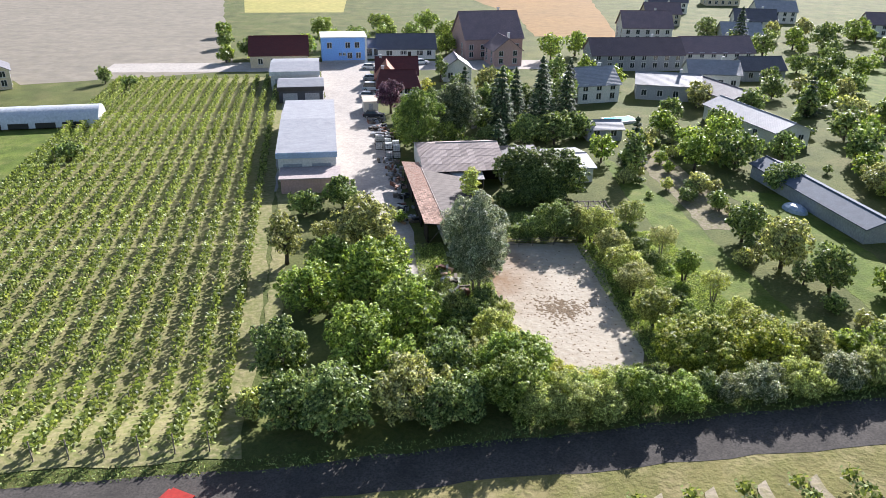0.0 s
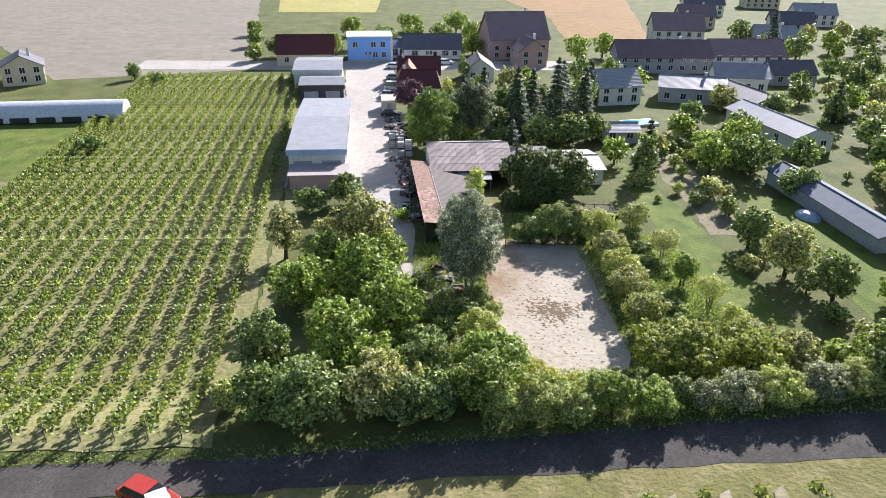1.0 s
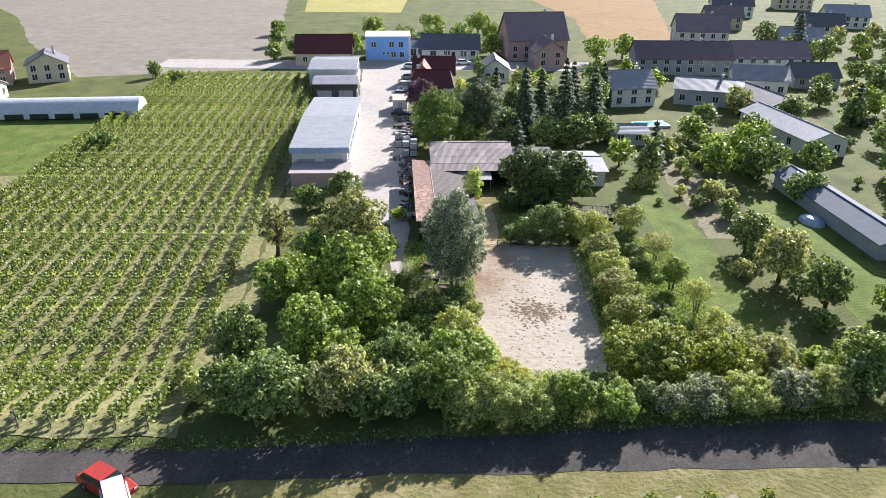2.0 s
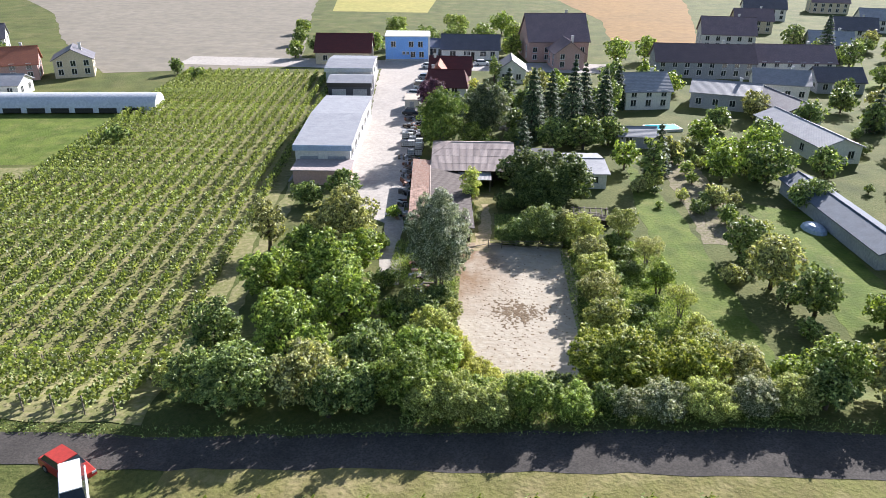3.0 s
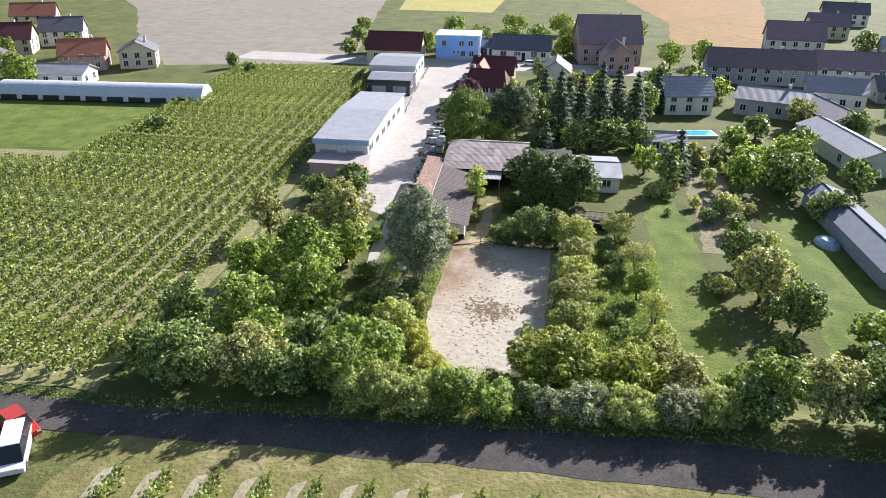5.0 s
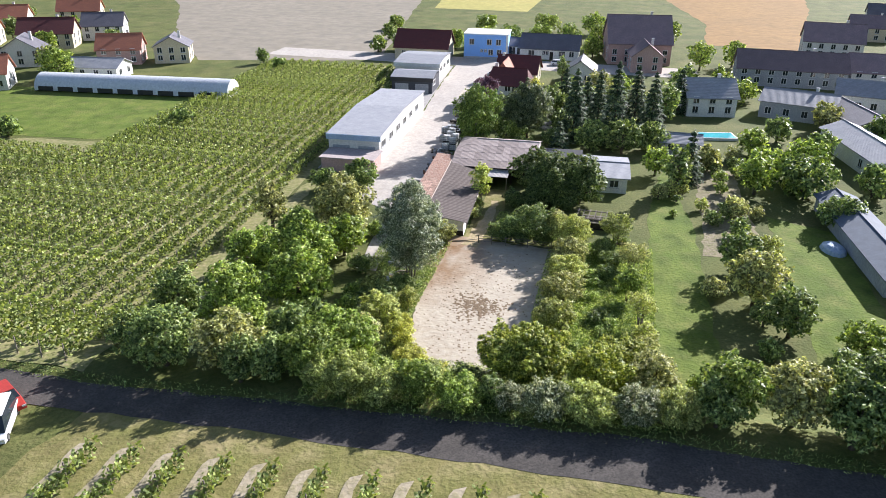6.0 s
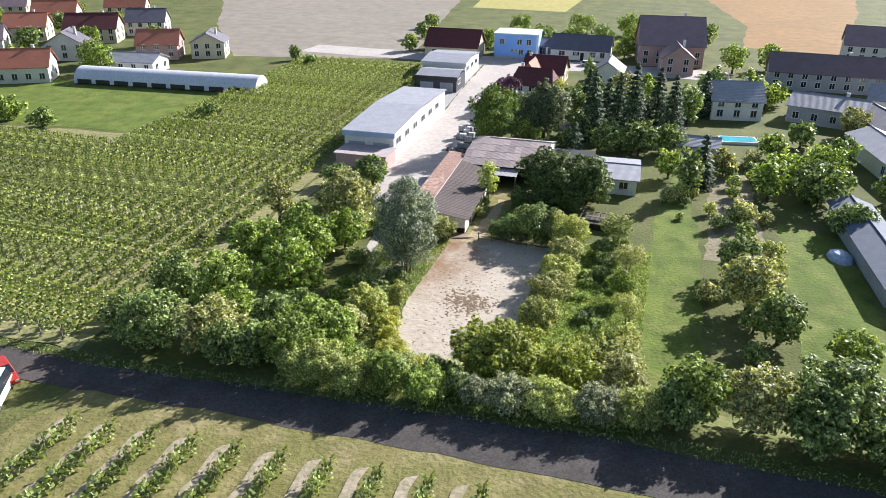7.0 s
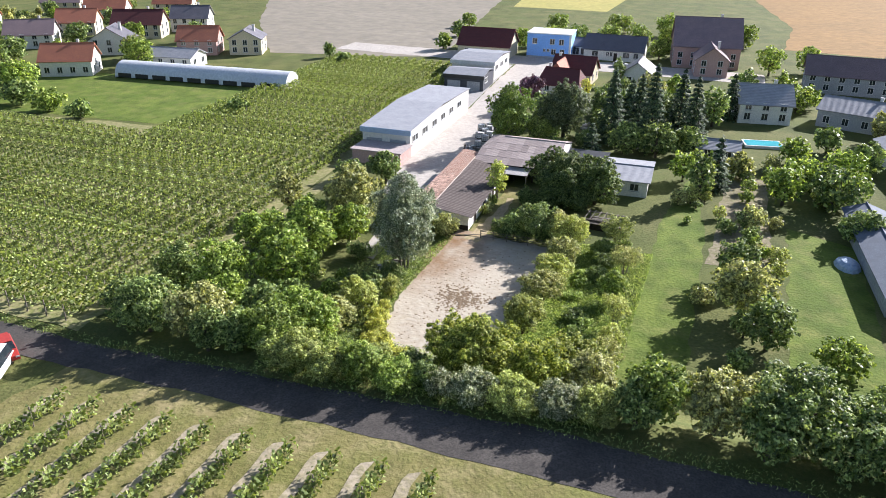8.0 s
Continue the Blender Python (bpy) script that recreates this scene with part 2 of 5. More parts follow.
L_PURPLE = leafy("purple_plum_leaves", (0.032, 0.016, 0.027), (0.054, 0.029, 0.041), (0.090, 0.056, 0.068), 0.3)
L_GOLD = leafy("golden_leaves", (0.158, 0.199, 0.015), (0.221, 0.271, 0.030), (0.264, 0.328, 0.075))
L_FIR = leafy("fir_needles", (0.010, 0.026, 0.009), (0.016, 0.036, 0.012), (0.04, 0.07, 0.025), 0.15, 0.7)
L_VINE = leafy("vine_leaves", (0.055, 0.094, 0.020), (0.072, 0.116, 0.026), (0.098, 0.135, 0.036))
L_LIME = leafy("young_yellow_leaves", (0.100, 0.162, 0.027), (0.168, 0.239, 0.041), (0.245, 0.315, 0.081))
L_DUSK = leafy("lime_tree_leaves", (0.029, 0.054, 0.019), (0.049, 0.079, 0.031), (0.081, 0.116, 0.053))
L_BIRCH = leafy("birch_leaves", (0.034, 0.080, 0.012), (0.056, 0.112, 0.018), (0.098, 0.155, 0.030))
DUNG = surface("dry_dung", (0.25, 0.185, 0.12), (0.18, 0.13, 0.085), 2.0, (0.12, 0.088, 0.056), 9.0, 0.95, 0.3, 0.02)
L_GRASS = leafy("grass_blades", (0.055, 0.115, 0.02), (0.092, 0.165, 0.03), (0.165, 0.225, 0.06))
L_GOLDENROD = leafy("goldenrod_flowers", (0.098, 0.142, 0.024), (0.150, 0.195, 0.033), (0.225, 0.265, 0.055))

# ---- building helpers ----


def gz(x, y):
    """Height of the land: level plots, and a bank that carries the farm track on the near side."""
    a = 2.3 + 0.07 * min(max(x, 0.0), 45.0)
    t = min(max((61.0 - y) / 11.0, 0.0), 1.0)
    return a * t * t * (3 - 2 * t)


class Shape:
    """Collects corners and faces for one mesh."""

    def __init__(self):
        self.v, self.f = [], []

    def add(self, verts, faces):
        n = len(self.v)
        self.v += [tuple(p) for p in verts]
        self.f += [tuple(i + n for i in q) for q in faces]
        return self

    def box(self, x0, y0, z0, x1, y1, z1):
        return self.add([(x, y, z) for z in (z0, z1) for x, y in ((x0, y0), (x1, y0), (x1, y1), (x0, y1))],
                        [(3, 2, 1, 0), (4, 5, 6, 7), (0, 1, 5, 4), (1, 2, 6, 5), (2, 3, 7, 6), (3, 0, 4, 7)])

    def slab(self, corners, thick):
        """A sheet through four (or more) corners, given anticlockwise from outside, that is thick inwards."""
        p = [Vector(q) for q in corners]
        n = (p[1] - p[0]).cross(p[2] - p[0]).normalized() * thick
        k = len(p)
        return self.add(p + [q - n for q in p], [tuple(range(k)), tuple(range(2 * k - 1, k - 1, -1))] + [(i, i + k, (i + 1) % k + k, (i + 1) % k) for i in range(k)])

    def tube(self, pts, radii, sides=6, cap=True):
        pts = [Vector(p) for p in pts]
        rings = []
        for i, p in enumerate(pts):
            d = (pts[min(i + 1, len(pts) - 1)] - pts[max(i - 1, 0)]).normalized()
            a = d.orthogonal().normalized()
            b = d.cross(a)
            rings.append([p + radii[i] * (math.cos(6.28319 * k / sides) * a + math.sin(6.28319 * k / sides) * b) for k in range(sides)])
        faces = [(i * sides + k, i * sides + (k + 1) % sides, (i + 1) * sides + (k + 1) % sides, (i + 1) * sides + k) for i in range(len(pts) - 1) for k in range(sides)]
        if cap:
            faces += [tuple(range(sides - 1, -1, -1)), tuple((len(pts) - 1) * sides + k for k in range(sides))]
        return self.add([p for r in rings for p in r], faces)

    def mesh(self, name):
        m = bpy.data.meshes.new(name)
        m.from_pydata(self.v, [], self.f)
        m.validate()
        return m


def part(name, shape, material, parent=None, label="", smooth=False):
    m = shape.mesh(name) if isinstance(shape, Shape) else shape
    if not m.materials:
        m.materials.append(material)
    if smooth:
        m.shade_smooth()
    ob = new(name, m)
    if parent:
        ob.parent = parent
    if label:
        ob["label"] = label
    return ob


def thing(name, x, y, z, turn, label, category, group="", kind=""):
    ob = new(name)
    ob.empty_display_size = 0.2
    ob.matrix_basis = pose(x, y, z + gz(x, y), 0, 0, turn)
    return tagged(ob, label, category, group, kind)


def leaves_mesh(name, pos, normal, axis, length, width, single=False):
    """One mesh of many leaves: folded ones of two triangles, or small ones of a single triangle."""
    n = len(pos)
    axis = axis - normal * (axis * normal).sum(1, keepdims=True)
    axis /= np.linalg.norm(axis, axis=1, keepdims=True) + 1e-9
    side = np.cross(normal, axis)
    L, W = length[:, None], width[:, None]
    if single:
        co = np.stack([pos - axis * L * 0.5 + side * W * 0.5, pos + axis * L * 0.5 - normal * L * 0.08, pos - axis * L * 0.35 - side * W * 0.5 - normal * L * 0.05], 1).astype(np.float32)
        m = bpy.data.meshes.new(name)
        m.vertices.add(3 * n)
        m.vertices.foreach_set("co", co.ravel())
        m.loops.add(3 * n)
        m.loops.foreach_set("vertex_index", np.arange(3 * n, dtype=np.int32))
        m.polygons.add(n)
        m.polygons.foreach_set("loop_start", np.arange(0, 3 * n, 3, dtype=np.int32))
        m.polygons.foreach_set("loop_total", np.full(n, 3, np.int32))
        m.update(calc_edges=True)
        return m
    co = np.empty((n, 4, 3), np.float32)
    co[:, 0] = pos - axis * L * 0.5
    co[:, 1] = pos + side * W * 0.5 - normal * L * 0.08
    co[:, 2] = pos + axis * L * 0.5
    co[:, 3] = pos - side * W * 0.5 - normal * L * 0.08
    m = bpy.data.meshes.new(name)
    m.vertices.add(4 * n)
    m.vertices.foreach_set("co", co.ravel())
    idx = (np.arange(n)[:, None] * 4 + np.array([0, 1, 2, 0, 2, 3])).astype(np.int32).ravel()
    m.loops.add(6 * n)
    m.loops.foreach_set("vertex_index", idx)
    m.polygons.add(2 * n)
    m.polygons.foreach_set("loop_start", np.arange(0, 6 * n, 3, dtype=np.int32))
    m.polygons.foreach_set("loop_total", np.full(2 * n, 3, np.int32))
    m.update(calc_edges=True)
    return m


def unit(a):
    return a / (np.linalg.norm(a, axis=1, keepdims=True) + 1e-9)


def crown_mesh(name, lobes, cover, leaf, rng, slim=0.55, droop=0.0, up=0.45, mess=0.42, depth=0.5, clump=0.86):
    """Leaves over the shells of many lobes (x, y, z, rx, ry, rz); cover: layers of leaves."""
    lobes = np.array(lobes)
    leaf, slim = 0.82 * leaf, 1.15 * slim
    area = 4 * np.pi * (lobes[:, 3] * lobes[:, 4] * lobes[:, 5]) ** (2 / 3)
    n = int(cover * area.sum() / (0.5 * leaf * leaf * slim))
    k = rng.choice(len(lobes), n, p=area / area.sum())
    d = unit(rng.normal(size=(n, 3)))
    rad = 1.0 - depth * rng.random(n) ** 1.6 + 0.10 * rng.normal(size=n)
    pos = lobes[k, :3] + d * lobes[k, 3:] * rad[:, None]
    # most leaves sit in small tufts of their own, the rest between them
    q = 22
    tdir = unit(rng.normal(size=(len(lobes) * q, 3)) + np.array([0, 0, 0.35]))
    own = np.repeat(np.arange(len(lobes)), q)
    size = np.clip(0.28 * lobes[own, 3:].mean(1), 0.15, 0.55) * rng.uniform(0.65, 1.35, len(own))
    tpos = lobes[own, :3] + tdir * lobes[own, 3:] * rng.uniform(0.62, 1.26, len(own))[:, None]
    tk = rng.integers(0, q, n) + q * k
    near = rng.random(n) < clump
    m = int(near.sum())
    local = unit(rng.normal(size=(m, 3)) + 0.35 * tdir[tk[near]] + np.array([0, 0, 0.25]))
    pos[near] = tpos[tk[near]] + local * (size[tk[near]] * rng.uniform(0.6, 1.12, m))[:, None] * np.array([1, 1, 0.8])
    d[near] = unit(local + 0.3 * tdir[tk[near]])
    inside = np.zeros(n, bool)
    for q in lobes:
        inside |= (((pos - q[:3]) / q[3:]) ** 2).sum(1) < 0.36
    keep = ~inside & (pos[:, 2] > 0.03) & ((d[:, 2] > -0.35) | (rng.random(n) < 0.45))
    pos, d = pos[keep], d[keep]
    n = len(pos)
    normal = unit(d * 1.0 + np.array([0, 0, up]) + mess * rng.normal(size=(n, 3)))
    axis = rng.normal(size=(n, 3)) + np.array([0, 0, -droop]) + d * 0.5
    length = leaf * rng.uniform(0.65, 1.35, n)
    return leaves_mesh(name, pos, normal, axis, length, length * slim * rng.uniform(0.8, 1.2, n), True)


def lobes_round(rng, r, z0, z1, count, spread=0.62, size=(0.24, 0.46), pointed=0.0):
    """Lobes of a rounded, uneven crown of radius r between z0 and z1."""
    out, cz, hz = [], (z0 + z1) / 2, (z1 - z0) / 2
    for i in range(count):
        zz = -1 + 2 * (i + 0.5) / count
        a = 2.39996 * i + rng.uniform(-0.5, 0.5)
        w = math.sqrt(max(0.05, 1 - zz * zz)) * (1 - pointed * (zz + 1) / 2) * rng.uniform(0.75, 1.15)
        s = rng.uniform(*size)
        rr = r * s
        out.append((math.cos(a) * r * spread * w, math.sin(a) * r * spread * w, cz + zz * hz * 0.64 + rng.uniform(-0.1, 0.1) * hz,
                    rr * rng.uniform(0.85, 1.15), rr * rng.uniform(0.85, 1.15), min(rr, hz * 0.42) * rng.uniform(0.8, 1.1)))
    out.append((0, 0, cz, r * 0.5, r * 0.5, hz * 0.55))
    for i in range(count // 3):
        a, q = rng.uniform(0, 6.283), rng.uniform(0.1, 0.95)
        e = r * rng.uniform(0.10, 0.22)
        out.append((math.cos(a) * r * q, math.sin(a) * r * q, cz + hz * (0.95 - 0.75 * q * q) * rng.uniform(0.75, 1.02), e, e, e * rng.uniform(0.9, 1.7)))
    sx, sy, kx = rng.uniform(0.86, 1.14), rng.uniform(0.86, 1.14), rng.uniform(-0.12, 0.12)
    return [(p[0] * sx + kx * (p[2] - cz), p[1] * sy, p[2], *p[3:]) for p in out]


def limbs(rng, height, fork, r, lobes, trunk=0.16, stems=1, lean=0.0):
    """A tapered trunk (or several stems) with limbs that reach into the lobes."""
    s = Shape()
    for k in range(stems):
        a = 6.283 * k / stems + rng.uniform(0, 1)
        off = 0.0 if stems == 1 else 0.35 * r
        top = Vector((math.cos(a) * off + lean, math.sin(a) * off, height * 0.82))
        base = Vector((math.cos(a) * off * 0.25, math.sin(a) * off * 0.25, -0.1))
        mid = base.lerp(top, 0.5) + Vector((rng.uniform(-0.15, 0.15), rng.uniform(-0.15, 0.15), 0))
        q = trunk / math.sqrt(stems)
        s.tube([base, base.lerp(mid, 0.3), mid, top], [q * 1.3, q, q * 0.7, q * 0.2], 7)
        for i, lb in enumerate(lobes):
            if i % stems != k or i > 16:
                continue
            end = Vector(lb[:3])
            z = max(fork * 0.6, min(end.z - 0.4 * abs(end.x) - 0.2, height * 0.7))
            start = base.lerp(top, min(0.95, max(0.1, z / (height * 0.82))))
            bend = start.lerp(end, 0.5) + Vector((rng.uniform(-0.2, 0.2), rng.uniform(-0.2, 0.2), 0.15))
            s.tube([start, bend, end], [q * 0.45, q * 0.28, q * 0.08], 5, False)
    return s


SEED = [100]


def tree(name, x, y, h, r, leaves, label, category="tree", z0=None, lobes=14, leaf=0.26, cover=1.6, slim=0.55, droop=0.0, bark=None, trunk=None, stems=1, pointed=0.0, ry=1.0, group="", mess=0.42, size=(0.15, 0.34), spread=0.66, clump=0.86, lift=0.0):
    SEED[0] += 1
    rng = np.random.default_rng(SEED[0])
    z0 = 0.25 * h if z0 is None else z0
    lb = lobes_round(rng, r, z0, h, int(1.9 * lobes), spread=spread, pointed=pointed, size=size)
    t = thing(name, x, y, 0, rng.uniform(-15, 15), label, category, group)
    t.scale = (1, ry, 1)
    part("trunk", limbs(rng, h, z0, r, lb, trunk or 0.03 * h + 0.03, stems), bark or BARK, t, smooth=True)
    part("crown", crown_mesh("crown", lb, 0.92 * cover, (1.32 if group.startswith(("trees", "shrubs")) else 1.04) * leaf, rng, slim, droop - lift, mess=mess, clump=clump), leaves, t)
    return t


def conifer(x, y, h, r, leaves=None, label="tall dark green fir tree in the gardens", leaf=0.5, group="dark firs of the gardens"):
    SEED[0] += 1
    rng = np.random.default_rng(SEED[0])
    t = thing("fir_tree", x, y, 0, 0, label, "tree", group)
    part("trunk", Shape().tube([(0, 0, -0.1), (0, 0, h * 0.5), (0, 0, h * 0.97)], [0.22, 0.13, 0.02], 7), BARK, t, smooth=True)
    n = int(3600 * (h / 12) * r / 3)
    z = rng.random(n) ** 1.4
    tier = np.minimum(1.0, np.round(z * h / 0.9) * 0.9 / h)
    a = rng.uniform(0, 6.2832, n)
    rad = r * (1 - tier) ** 0.85 * np.sqrt(rng.uniform(0.12, 1.0, n)) * (1 + 0.22 * np.sin(a * 5 + tier * 40)) + 0.1
    pos = np.stack([np.cos(a) * rad, np.sin(a) * rad, 0.5 + tier * (h - 0.6) - 0.22 * rad + rng.normal(size=n) * 0.12], 1)
    d = np.stack([np.cos(a), np.sin(a), np.full(n, -0.35)], 1)
    nor = unit(np.stack([np.cos(a) * 0.35, np.sin(a) * 0.35, np.ones(n)], 1) + 0.35 * rng.normal(size=(n, 3)))
    ln = leaf * rng.uniform(0.8, 1.6, n)
    part("crown", leaves_mesh("crown", pos, nor, d + 0.3 * rng.normal(size=(n, 3)), ln, ln * 0.45), leaves or L_FIR, t)
    return t


def patch(name, outline, z, material, label, category, kind="structure", rough_edge=0.0, step=1.0, thick=0.3):
    """A flat piece of ground with a slightly ragged outline."""
    rng = random.Random(name)
    pts = []
    for (ax, ay), (bx, by) in zip(outline, outline[1:] + outline[:1]):
        k = max(1, int(math.hypot(bx - ax, by - ay) / step)) if rough_edge else 1
        for i in range(k):
            f = i / k
            pts.append((ax + (bx - ax) * f + rng.uniform(-1, 1) * rough_edge, ay + (by - ay) * f + rng.uniform(-1, 1) * rough_edge))
    if min(p[1] for p in pts) > 61:
        n = len(pts)
        s = Shape().add([(*p, z) for p in pts] + [(*p, z - thick) for p in pts], [tuple(range(n))] + [(i, i + n, (i + 1) % n + n, (i + 1) % n) for i in range(n)])
        return tagged(part(name, s, material), label, category, kind=kind)
    bm = bmesh.new()
    bm.faces.new([bm.verts.new((*p, 0)) for p in pts])
    xs, ys = [p[0] for p in pts], [p[1] for p in pts]
    cuts = [((0, v, 0), (0, 1, 0)) for v in GRID_Y if min(ys) < v < max(ys)] + [((u, 0, 0), (1, 0, 0)) for u in GRID_X if min(xs) < u < max(xs)]
    for co, no in cuts:
        bmesh.ops.bisect_plane(bm, geom=bm.verts[:] + bm.edges[:] + bm.faces[:], plane_co=co, plane_no=no, dist=1e-5)
    bmesh.ops.triangulate(bm, faces=bm.faces[:])
    for v in bm.verts:
        v.co.z = gz(v.co.x, v.co.y) + z
    bmesh.ops.recalc_face_normals(bm, faces=bm.faces[:])
    m = bpy.data.meshes.new(name)
    bm.to_mesh(m)
    bm.free()
    if m.polygons[0].normal.z < 0:
        m.flip_normals()
    return tagged(part(name, m, material), label, category, kind=kind)


GRID_X = [-60 + 4 * i for i in range(41)]
GRID_Y = [49 + i for i in range(14)]

# ---- ground ----
xs = [-2500, -400, -120] + GRID_X + [140, 400, 2500]
ys = [-2500, -400, 0, 30] + GRID_Y + [70, 120, 400, 2500]
nx = len(xs)
tagged(part("ground", Shape().add([(x, y, gz(x, y)) for y in ys for x in xs], [(j * nx + i, j * nx + i + 1, (j + 1) * nx + i + 1, (j + 1) * nx + i) for j in range(len(ys) - 1) for i in range(nx - 1)]), GRASS), "green meadow land around the plots", "ground", kind="structure")
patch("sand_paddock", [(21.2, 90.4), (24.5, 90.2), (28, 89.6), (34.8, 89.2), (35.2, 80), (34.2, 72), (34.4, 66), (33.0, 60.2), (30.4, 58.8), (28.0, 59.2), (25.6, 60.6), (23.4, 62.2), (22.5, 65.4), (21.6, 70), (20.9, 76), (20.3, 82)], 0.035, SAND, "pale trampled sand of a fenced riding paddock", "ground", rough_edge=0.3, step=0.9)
patch("lane", [(22.9, 88.2), (26.2, 88), (26.6, 98), (25.8, 109), (22.6, 109), (22.6, 96)], 0.03, DRYGRASS, "grassy lane of trodden earth beside the shed", "path", rough_edge=0.25)
patch("lane_dirt", [(22.9, 87.6), (24.9, 87.4), (25.4, 93), (25.3, 99), (24.9, 104), (24.1, 104), (23.8, 98), (23.4, 93)], 0.045, surface("trodden_earth", (0.46, 0.36, 0.24), (0.38, 0.30, 0.18), 0.6, (0.24, 0.22, 0.10), 2.5, 0.95, 0.5, 0.05), "worn strip of bare brown earth on the lane", "path", rough_edge=0.25, step=0.7)
patch("gravel_road", [(14.6, 78), (13.6, 92), (12.9, 101), (12.2, 127), (10.4, 160), (9.2, 203), (60, 203), (60, 216), (-60, 216), (-60, 204), (-3.5, 203), (-2.0, 180), (1.0, 150), (2.6, 116), (5.0, 100), (10.8, 96), (12.2, 78)], 0.03, GRAVEL, "pale dusty gravel road with a paved cross street", "road", rough_edge=0.25, step=2.0)
patch("yard", [(-13, 112), (2.4, 111), (0.8, 150), (-2.2, 180), (-4, 202), (-14, 202)], 0.025, surface("yard_concrete", (0.42, 0.40, 0.38), (0.35, 0.335, 0.32), 0.2, (0.28, 0.27, 0.25), 3.0, 0.9, 0.2, 0.02), "light concrete yard round the white halls", "ground")
# near edge bulges out on the right: dark asphalt stands in for hedge shade
patch("field_track", [(-60, 43.0), (-20, 43.6), (10, 43.6), (30, 42.8), (50, 42.2), (100, 41.6), (100, 47.0), (40, 47.2), (12, 47.3), (-20, 46.9), (-60, 46.2)], 0.04, TRACK, "worn asphalt farm track along the hedge, widened on the right as painted shade", "road", rough_edge=0.2, step=2.0)
patch("vineyard_ground", [(-2.2, 48.6), (-12.2, 197), (-49, 193), (-45, 150), (-43, 116), (-120, 106), (-120, 47.4)], 0.05, VINESOIL, "dry soil and grass between the vine rows", "ground", rough_edge=0.3, step=3.0)
patch("orchard_meadow", [(-45, 117), (-47, 150), (-120, 148), (-120, 108)], 0.018, LAWN, "yellow-green mown meadow beside the white tunnel", "ground", rough_edge=0.4, step=3.0)
patch("tilled_field", [(-26, 204), (-46, 312), (-80, 520), (-330, 520), (-150, 305), (-110, 238), (-74, 190)], 0.02, FIELD, "bare pale tilled field behind the vineyard", "field", rough_edge=0.5, step=6.0)
patch("stubble_field", [(66, 259), (94, 256), (104, 300), (118, 371), (135, 480), (50, 480), (58, 390), (70, 310)], 0.02, STUBBLE, "orange-brown stubble field beyond the village", "field", rough_edge=0.5, step=6.0)
patch("yellow_field", [(-40, 325), (0, 325), (2, 480), (-62, 480)], 0.02, surface("ripe_field", (0.42, 0.36, 0.12), (0.34, 0.32, 0.10), 0.05, (0.28, 0.27, 0.09), 0.5, 0.95, 0.5, 0.1), "yellow ripe grain field in the distance", "field")
patch("right_meadow", [(120, 140), (220, 120), (240, 215), (118, 200)], 0.018, LAWN, "green paddock meadow beyond the roofs", "ground", rough_edge=0.5, step=4.0)
patch("grass_strip", [(36.4, 62), (44.4, 62), (43.8, 90), (37.2, 90)], 0.02, LAWN, "lush green grass strip between two tree rows", "ground", rough_edge=0.4, step=1.5)
patch("garden_lawn", [(46.6, 62), (52.6, 62), (52.2, 100), (49, 128), (46.2, 104)], 0.02, LAWN, "long mown garden lawn", "ground", rough_edge=0.3, step=1.5)
patch("garden_lawn", [(61.5, 62), (71, 62), (70.5, 104), (62.5, 108)], 0.02, LAWN, "long mown garden lawn", "ground", rough_edge=0.3, step=1.5)
patch("garden_bed", [(53, 92), (60.5, 92), (60, 128), (54, 128)], 0.02, surface("bed_soil", (0.30, 0.25, 0.18), (0.22, 0.19, 0.12), 0.4, (0.14, 0.15, 0.06), 2.0, 0.95, 0.6, 0.1), "brown dug garden beds", "ground", rough_edge=0.3, step=1.5)
patch("near_meadow", [(-2, -20), (70, -20), (70, 44.6), (12, 44.8), (1.5, 44.4)], 0.02, DRYGRASS, "dry yellow-green meadow with young vine rows", "ground", rough_edge=0.4, step=2.0)
for i in range(10):
    x = 4.6 + 3.55 * i
    patch("soil_strip", [(x + 0.65, -15), (x + 0.3, 40.2), (x - 0.45, 40.0), (x - 0.1, -15)], 0.09, surface("hoed_soil", (0.42, 0.36, 0.27), (0.34, 0.29, 0.20), 0.5, (0.24, 0.22, 0.12), 2.0, 0.95, 0.5, 0.06), "pale hoed soil strip along a young vine row", "ground", rough_edge=0.15, step=0.8)
patch("vineyard_path", [(-2.6, 62), (-1.0, 62), (-3.8, 110), (-8.5, 170), (-10.2, 170), (-5.8, 110)], 0.05, VINESOIL, "dry wheel track beside the vineyard", "path", rough_edge=0.3, step=1.5)

# dung clods scattered over the sand
rng = np.random.default_rng(5)
n, m2 = 430, 420
a, q = rng.uniform(0, 6.283, n), np.sqrt(rng.random(n)) * rng.uniform(0.55, 1.25, n)
q *= 1 + 0.25 * np.sin(3 * a + 1.0)
px_ = np.concatenate([28.0 + np.cos(a) * q * 2.9, rng.uniform(21.5, 34, m2), rng.uniform(24, 31, 160)])
py_ = np.concatenate([72.4 + np.sin(a) * q * 2.7, rng.uniform(60, 87, m2), 72 + rng.normal(size=160) * 4.5])
size = np.concatenate([rng.uniform(0.05, 0.2, n), rng.uniform(0.03, 0.11, m2), rng.uniform(0.05, 0.15, 160)])
litter = Shape()
